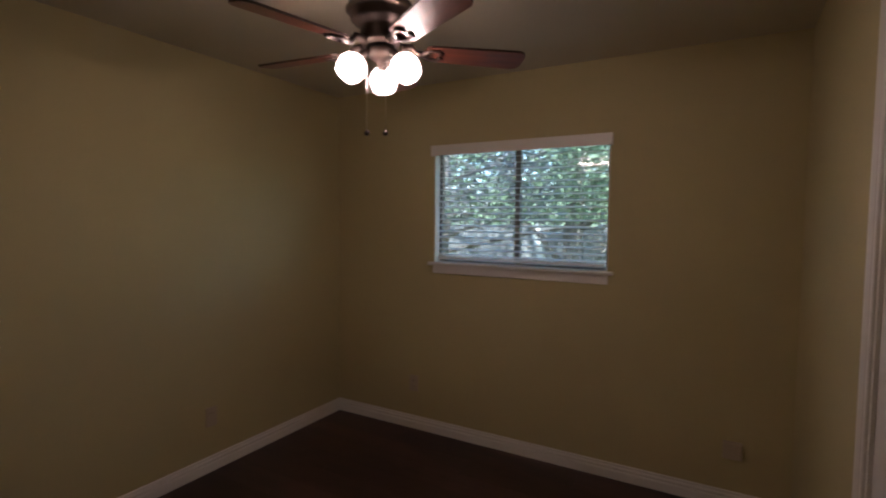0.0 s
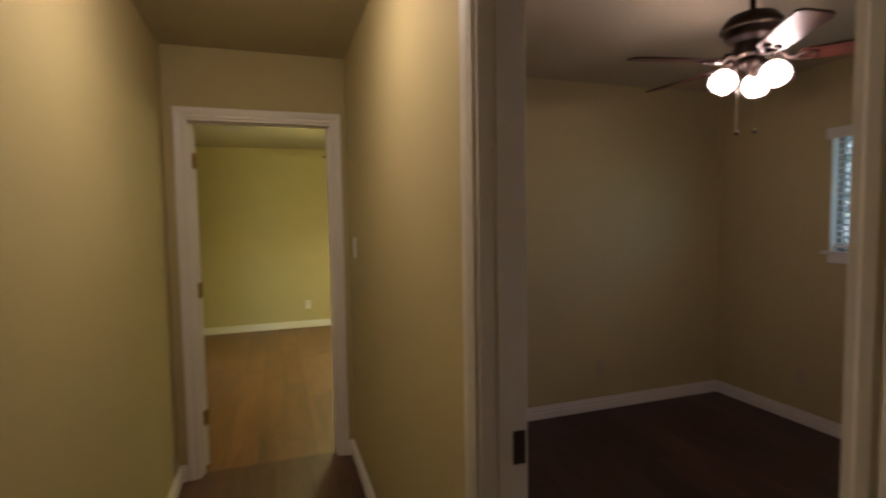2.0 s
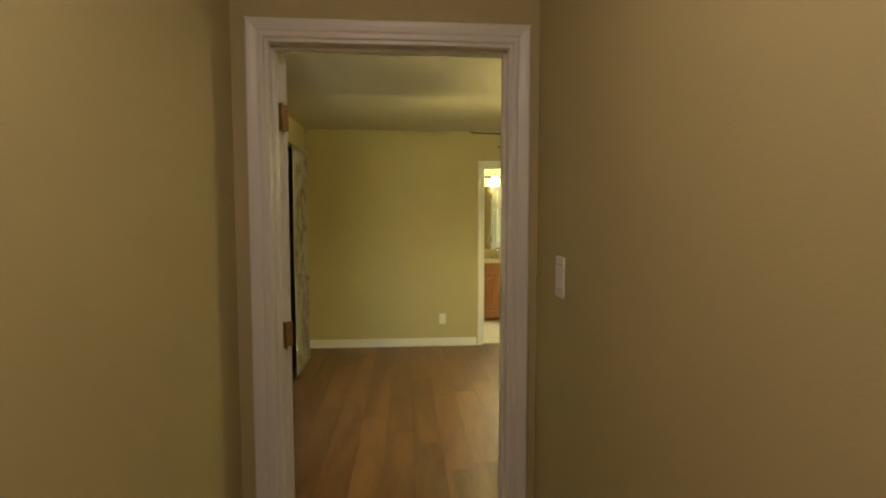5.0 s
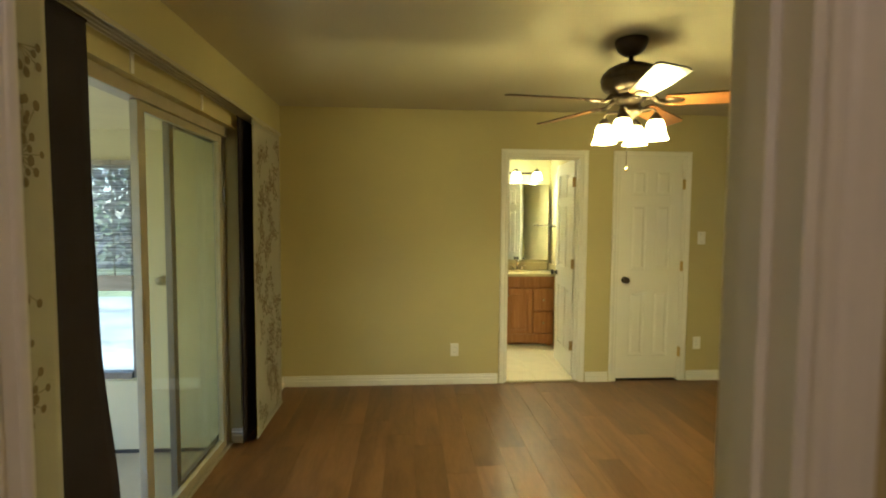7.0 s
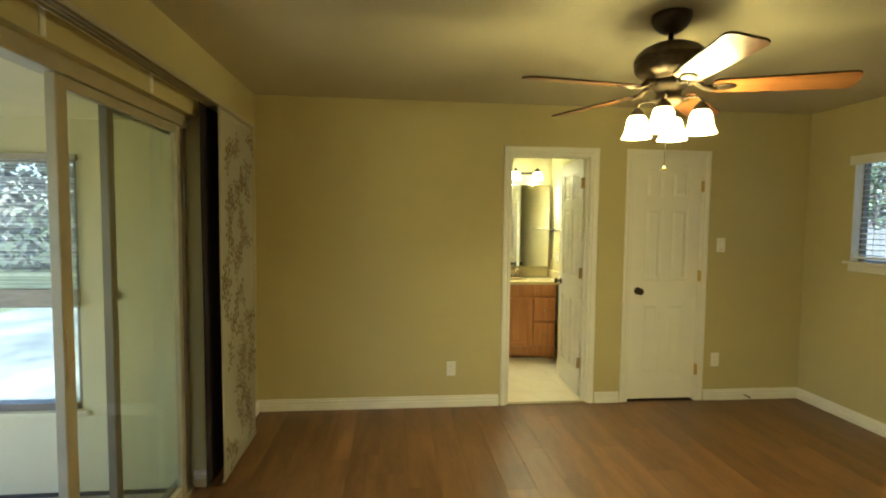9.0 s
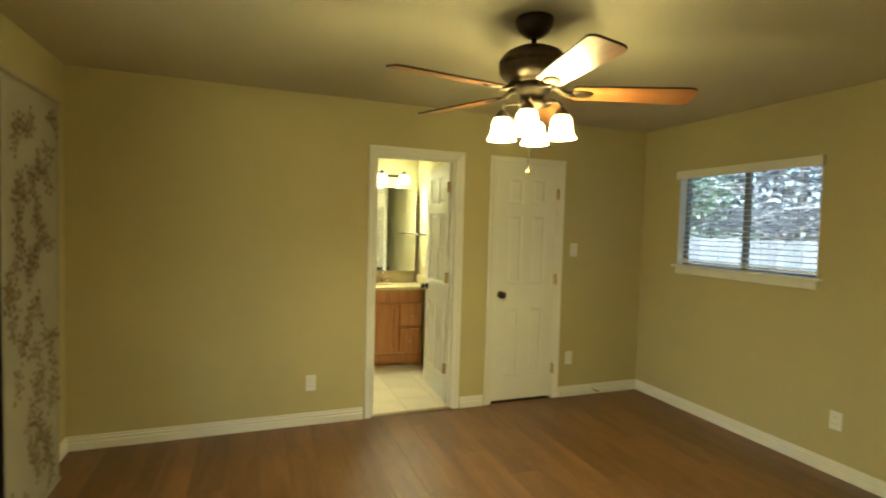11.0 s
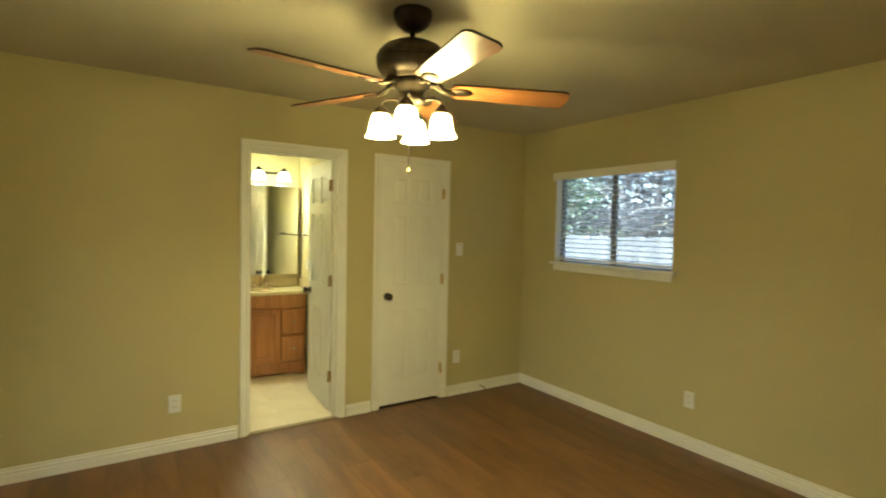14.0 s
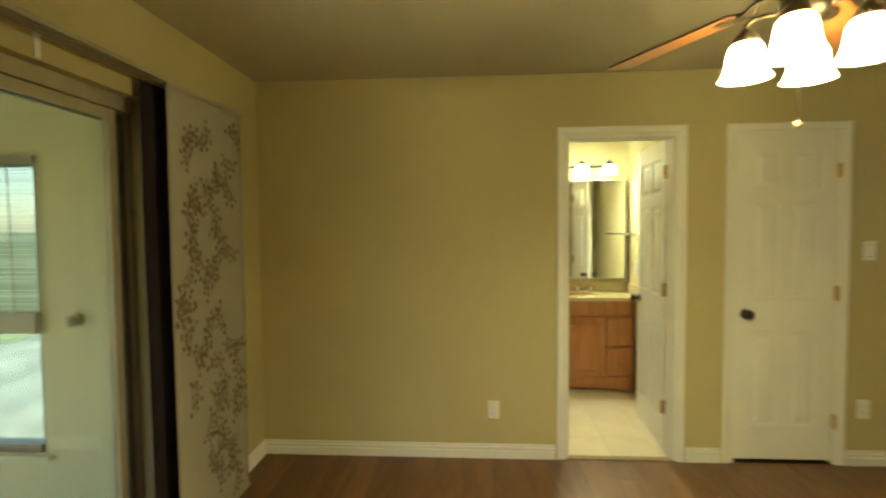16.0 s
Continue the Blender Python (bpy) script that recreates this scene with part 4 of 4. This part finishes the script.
# The box is added and hidden; it brings the mirror forward to reflect the door.
mir = thing("mirror_on_box", pose(1.36, BY, 0), "frameless mirror above the vanity, brought forward on an added box", "mirror cabinet")
part("body", B(((-0.40, -0.145, 0.985), (0.40, 0.0, 1.905)), bevel=0.002), M_TRIM, mir)
part("mirror_face", B(((-0.40, -0.152, 0.985), (0.40, -0.147, 1.905)), bevel=0.001), M_MIRROR, mir)

bar = thing("vanity_light", pose(1.345, BY, 2.045), "bronze bathroom light bar with lit white shades", "wall light")
part("back_plate", B(((-0.34, -0.020, -0.014), (0.34, 0.0, 0.014)), bevel=0.008), M_BRONZE, bar)
for x in (-0.25, 0.0, 0.25):
    bm = tube(bmesh.new(), [(x, -0.02, 0.0), (x, -0.13, 0.014), (x, -0.19, 0.03), (x, -0.212, 0.022)], 0.009, 10)
    lathe(bm, [(0.0, 0.045), (0.006, 0.042), (0.010, 0.030), (0.020, 0.024), (0.032, 0.010), (0.034, -0.006), (0.0, -0.006)], 18, Matrix.Translation((x, -0.215, 0)))
    part("lamp_arm", bm, M_BRONZE, bar)
    part("shade", shade_mesh([(0.026, 0.0), (0.042, -0.010), (0.052, -0.036), (0.057, -0.068), (0.064, -0.092)]), M_SHADEB, bar, "lit white glass shade", Matrix.Translation((x, -0.215, 0.0)))
    part("bulb", lathe(bmesh.new(), [(0.0, -0.008), (0.014, -0.012), (0.024, -0.040), (0.025, -0.060), (0.016, -0.076), (0.0, -0.080)], 16), M_BULBB, bar, "", Matrix.Translation((x, -0.215, 0.0)))

tb = thing("towel_bar", pose(BX, 5.2, 1.40), "chrome towel bar on the bathroom wall", "towel bar")
bm = tube(bmesh.new(), [(-0.06, -0.30, 0), (-0.06, 0.30, 0)], 0.009, 12)
part("bar", bm, M_CHROME, tb)
for y in (-0.29, 0.29):
    bm = tube(bmesh.new(), [(0.0, y, 0), (-0.012, y, 0), (-0.03, y, 0), (-0.068, y, 0)], [0.022, 0.02, 0.010, 0.012], 14)
    part("post", bm, M_CHROME, tb)


# ---- porch beyond the glass door ----
PZ = -0.2
structure("porch_floor", B(((-4.3, -1.0, PZ - 0.1), (-1.165, 3.2, PZ))), M_PORCHFLOOR, "pale painted concrete porch floor", "floor")
structure("porch_wall_north", B(*wall_boxes("x", 3.2, 3.3, -4.3, -1.165, PZ - 0.1, 2.2, ((-2.62, -1.86, 0.33, 1.84),))), M_PORCHWALL, "pale painted porch wall with a tall window", "wall")
# West and south walls are unseen; their openings are sized to set the porch daylight.
structure("porch_wall_west", B(*wall_boxes("y", -4.4, -4.3, -1.0, 3.3, PZ - 0.1, 2.2, ((-0.3, 3.0, 0.4, 1.96),))), M_PORCHWALL, "pale painted unseen porch wall, opening sized to let daylight in", "wall")
structure("porch_wall_south", B(*wall_boxes("x", -1.1, -1.0, -4.4, -0.61, PZ - 0.1, 2.2, ((-4.0, -1.9, 0.5, 1.90),))), M_PORCHWALL, "pale painted unseen porch wall, opening sized to let daylight in", "wall")
structure("porch_wall_inner", B(((-1.169, -1.0, PZ - 0.1), (-1.166, 1.03, 2.2)), ((-1.169, 2.90, PZ - 0.1), (-1.166, 3.2, 2.2)), ((-1.169, 1.03, PZ - 0.1), (-1.166, 2.90, -0.02)), ((-1.169, 1.03, 2.035), (-1.166, 2.90, 2.2))), M_PORCHWALL, "pale painted house wall inside the porch", "wall")
structure("porch_house_fill", B(((-1.165, -1.0, -0.3), (-0.61, 0.0, 2.2))), M_PORCHWALL, "plain house wall beside the hallway", "wall")
structure("porch_ceiling", B(((-4.4, -1.1, 2.07), (-1.166, 3.3, 2.18)), ((-2.75, -1.0, 2.045), (-2.70, 3.2, 2.07))), M_PORCHWALL, "pale painted porch ceiling with a batten", "ceiling")
structure("porch_skirting", B(((-4.3, 3.185, PZ), (-1.17, 3.2, PZ + 0.02))), M_SLOT, "dark strip along the porch wall foot", "trim")
pw = thing("window_3", Matrix(), "tall porch window with dark sill and half-raised woven shade", "window", kind="structure")
part("window_frame", B(((-2.62, 3.22, 0.33), (-2.59, 3.27, 1.84)), ((-1.89, 3.22, 0.33), (-1.86, 3.27, 1.84)), ((-2.59, 3.22, 1.81), (-1.89, 3.27, 1.84)), ((-2.59, 3.20, 0.33), (-1.89, 3.28, 0.375)), bevel=0.003), M_DARKALU, pw)
part("window_sill", B(((-2.66, 3.165, 0.30), (-1.82, 3.2, 0.328)), bevel=0.004), M_PORCHWALL, pw)
g = part("pane", B(((-2.59, 3.245, 0.375), (-1.89, 3.249, 1.81))), M_GLASS, pw)
g.visible_shadow = False
sh = thing("woven_shade", pose(-2.24, 3.178, 1.86), "tan woven reed shade, half raised in the porch window", "window shade")
bm = bmesh.new()
for k in range(92):
    box(bm, (-0.385, -0.002, -0.03 - k * 0.0083 - 0.0042), (0.385, 0.002, -0.03 - k * 0.0083))
tagged(part("reed", bm, M_REED, sh), kind="stuff")
part("head_board", B(((-0.40, -0.012, -0.035), (0.40, 0.012, 0.0)), bevel=0.003), M_BAMBOO, sh)
part("folded_hem", B(((-0.39, -0.016, -0.90), (0.39, 0.012, -0.79)), bevel=0.008), M_BAMBOO, sh)
for x in (-0.25, 0.27):
    part("cord", tube(bmesh.new(), [(x, -0.02, 0.0), (x + 0.01, -0.02, -0.80)], 0.003, 6), M_BAMBOO, sh)
kb = thing("porch_latch", pose(-1.66, 3.2, 1.03), "dark knob and plate on the porch wall", "latch")
part("rose", lathe(bmesh.new(), [(0.0, 0.0), (0.035, 0.0), (0.033, 0.008), (0.012, 0.012), (0.012, 0.035), (0.030, 0.045), (0.030, 0.060), (0.0, 0.068)], 18, Matrix.Rotation(radians(90), 4, "X")), M_ALU, kb)


# ---- yard ----
bm = bmesh.new()
bmesh.ops.create_circle(bm, cap_ends=True, radius=600, segments=48)
gr = structure("ground", bm, M_GRASS, "shaded lawn and bare earth around the house", "ground")
gr.location = (0, 0, -0.32)


def fence(x, ya, yb, z0, top):
    f = thing("fence", pose(x, ya, z0), "weathered pale wooden privacy fence across the yard", "fence")
    w, count = 0.14, int((yb - ya) / 0.146)
    me = part("board", B(((-0.009, 0.0, 0.03), (0.009, w, top)), bevel=0.003), M_FENCE, f).data
    rnd = random.Random(3)
    for k in range(1, count):
        o = new("board", me)
        o.parent = f
        o.matrix_basis = pose(rnd.uniform(-0.004, 0.004), k * 0.146, rnd.uniform(-0.02, 0.012))
    for z in (0.35, 1.0, top - 0.22):
        part("rail", B(((0.011, 0.0, z - 0.045), (0.05, yb - ya, z + 0.045)), bevel=0.004), M_FENCE, f)
    for k in range(int((yb - ya) / 2.4) + 1):
        part("post", B(((0.052, k * 2.4, 0.0), (0.14, k * 2.4 + 0.09, top)), bevel=0.004), M_FENCE, f)


fence(8.6, -8.0, 16.0, -0.32, 1.73)

# The tree shades this plank; white paint stands for sunlight on it.
lp = thing("sun_painted_plank", pose(8.42, -0.24, -0.32, -16, 5, 0), "plank leaning against the fence, sunlight painted on in white", "plank")
part("board", B(((-0.02, -0.06, 0.0), (0.02, 0.08, 1.75)), bevel=0.004), M_TRIM, lp)


def tree(x, y, hgt, spread, low, leaves, mat, seed, label, size=0.05, twigs=0):
    rnd = random.Random(seed)
    t = thing("tree", pose(x, y, -0.32), label, "tree", "yard trees")
    bm = bmesh.new()
    lean = [(0, 0, -0.05)]
    for k in range(1, 6):
        lean.append((lean[-1][0] + rnd.uniform(-0.12, 0.12), lean[-1][1] + rnd.uniform(-0.12, 0.12), hgt * 0.72 * k / 5))
    tube(bm, lean, [0.14, 0.12, 0.10, 0.08, 0.055, 0.03], 10)
    ends = []
    for k in range(16):
        u = rnd.uniform(0.15, 1.0)
        i = min(int(u * 5), 4)
        p = Vector(lean[i]).lerp(Vector(lean[i + 1]), u * 5 - i)
        a = rnd.uniform(0, 6.28)
        l = spread * rnd.uniform(0.5, 1.0)
        q = p + Vector((l * math.cos(a), l * math.sin(a), l * rnd.uniform(0.05, 0.7)))
        mid = p.lerp(q, 0.5) + Vector((rnd.uniform(-0.15, 0.15), rnd.uniform(-0.15, 0.15), rnd.uniform(0, 0.2)))
        tube(bm, [p, mid, q], [0.035, 0.022, 0.008], 6)
        ends += [p.lerp(q, 0.6), mid, q]
        for _ in range(3):
            s0 = mid.lerp(q, rnd.random())
            s1 = s0 + Vector((rnd.uniform(-0.6, 0.6), rnd.uniform(-0.6, 0.6), rnd.uniform(-0.5, 0.4)))
            tube(bm, [s0, s1], [0.010, 0.004], 5)
            ends.append(s1)
    part("trunk", bm, M_BARK, t)
    if twigs:
        bm = bmesh.new()
        for k in range(twigs):
            p = ends[rnd.randrange(len(ends))] + Vector((rnd.gauss(0, 0.3), rnd.gauss(0, 0.3), rnd.gauss(-0.2, 0.35)))
            a, l = rnd.uniform(0, 6.28), rnd.uniform(0.25, 0.9)
            d = Vector((l * math.cos(a), l * math.sin(a), l * rnd.uniform(-0.5, 0.5)))
            tube(bm, [p, p + d * 0.5 + Vector((0, 0, rnd.uniform(-0.08, 0.12))), p + d], [0.009, 0.007, 0.003], 4)
        tagged(part("twig", bm, M_TWIG, t, "pale bare tangled twigs"), kind="stuff")
    verts, faces = [], []
    for k in range(leaves):
        c = ends[rnd.randrange(len(ends))] + Vector((rnd.gauss(0, 0.26), rnd.gauss(0, 0.26), rnd.gauss(0, 0.24)))
        if c.z < low:
            c.z = low + rnd.random() * 0.5
        d = Vector((rnd.gauss(0, 1), rnd.gauss(0, 1), rnd.gauss(0, 0.6))).normalized()
        e = d.orthogonal().normalized()
        e = (Matrix.Rotation(rnd.uniform(0, 6.28), 3, d) @ e)
        s = size * rnd.uniform(0.6, 1.5)
        i = len(verts)
        verts += [c - d * s, c + e * s * 0.42 + d * s * 0.1, c + d * s, c - e * s * 0.42 + d * s * 0.1]
        faces.append((i, i + 1, i + 2, i + 3))
    me = bpy.data.meshes.new("crown")
    me.from_pydata([tuple(v) for v in verts], [], faces)
    me.materials.append(mat)
    o = new("crown", me)
    o.parent = t


GREEN = "leafy green yard tree close to the house"
GREY = "grey-leaved tangled tree beyond the fence"
# The first two get extra height, out of view, to throw shade on the fence.
tree(6.3, -1.0, 7.2, 2.3, 1.8, 30000, M_LEAF, 11, GREEN, 0.028)
tree(6.7, 1.0, 7.0, 2.3, 1.8, 34000, M_LEAFGREY, 12, GREEN, 0.028)
tree(7.2, -3.0, 4.8, 1.6, 1.8, 5000, M_LEAF, 13, GREEN)
tree(10.2, 5.4, 5.2, 1.9, 1.9, 24000, M_LEAFGREY, 14, GREY, 0.022, 520)
tree(10.4, 7.6, 5.6, 2.0, 1.9, 24000, M_LEAFGREY, 15, GREY, 0.022, 520)
tree(10.3, 9.8, 5.2, 2.0, 1.4, 3600, M_LEAF, 16, GREY, 0.06)
tree(10.5, 1.6, 5.4, 2.0, 1.2, 3600, M_LEAF, 17, GREY, 0.06)
tree(-3.2, 8.0, 5.0, 2.0, 1.6, 4200, M_LEAF, 18, GREEN, 0.06)


def far_woods(name, x0, x1, y0, y1, hgt, count, seed, label):
    rnd = random.Random(seed)
    verts, faces = [], []
    for k in range(count):
        c = Vector((rnd.uniform(x0, x1), rnd.uniform(y0, y1), 0))
        c.z = -0.3 + hgt * (0.75 + 0.25 * math.sin(c.y * 0.9 + c.x * 0.7) * math.cos(c.y * 0.37)) * rnd.random() ** 0.8
        d = Vector((rnd.gauss(0, 1), rnd.gauss(0, 1), rnd.gauss(0, 0.7))).normalized()
        e = Matrix.Rotation(rnd.uniform(0, 6.28), 3, d) @ d.orthogonal().normalized()
        s = rnd.uniform(0.08, 0.22)
        i = len(verts)
        verts += [c - d * s, c + e * s * 0.5, c + d * s, c - e * s * 0.5]
        faces.append((i, i + 1, i + 2, i + 3))
    me = bpy.data.meshes.new(name)
    me.from_pydata([tuple(v) for v in verts], [], faces)
    me.materials.append(M_LEAFGREY)
    tagged(new(name, me), label, "woods", kind="stuff")


far_woods("far_woods", 13.0, 17.0, -8.0, 26.0, 8.0, 26000, 31, "grey-green dense woods behind the fence")
far_woods("north_woods", -14.0, 4.0, 17.0, 20.0, 7.0, 14000, 32, "grey-green dense woods north of the patio")
structure("patio", B(((-7.0, 3.32, -0.4), (0.0, 11.0, -0.29))), M_PATIO, "concrete patio behind the porch, sun dapple mottled into its colour", "pavement")


# ---- plank and tile floors, piece by piece ----
def planks(name, x0, x1, y0, y1, seed, label, mat=M_FLOOR):
    f = structure(name, B(((x0, y0, -0.12), (x1, y1, -0.0025))), M_GAP, label, "floor")
    rnd = random.Random(seed)
    w, ln = 0.18, 1.22
    meshes = {}
    x = x0
    while x < x1 - 0.005:
        xe = min(x + w, x1)
        y = y0 - rnd.uniform(0, ln)
        while y < y1 - 0.005:
            a, b = max(y, y0), min(y + ln, y1)
            if b - a > 0.01:
                key = (round(xe - x, 3), round(b - a, 3))
                if key not in meshes:
                    g = 0.0004
                    o = part("plank", B(((g, g, -0.002), (xe - x - g, b - a - g, 0.0))), mat, f)
                    meshes[key] = o.data
                else:
                    o = new("plank", meshes[key])
                    o.parent = f
                o.location = (x, a, 0.0)
            y += ln
        x += w


planks("floor_master", -1.165, EX, 0.06, FARY, 1, "brown wood-look plank floor of the large bedroom")
planks("floor_hall", -0.493, 0.545, -4.5, 0.06, 2, "dark brown wood-look plank floor of the hallway", M_FLOORDARK_LIT)
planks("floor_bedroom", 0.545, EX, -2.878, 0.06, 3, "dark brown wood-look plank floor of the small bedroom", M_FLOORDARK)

bf = structure("floor_bath", B(((0.32, FARY, -0.12), (BX, BY, -0.004))), M_GROUT, "cream square tile bathroom floor", "floor")
ts, me = 0.305, None
for i in range(5):
    for j in range(6):
        xa, ya = 0.322 + i * ts, 4.0 + j * ts
        if me is None:
            o = part("tile", B(((0.0015, 0.0015, -0.004), (ts - 0.0015, ts - 0.0015, 0.0)), bevel=0.0012), M_TILE, bf)
            me = o.data
        else:
            o = new("tile", me)
            o.parent = bf
        o.location = (xa, ya, 0.0)
structure("closet_floor", B(((1.95, FARY, -0.12), (2.56, 4.2, -0.002))), M_GAP, "dark closet floor", "floor")
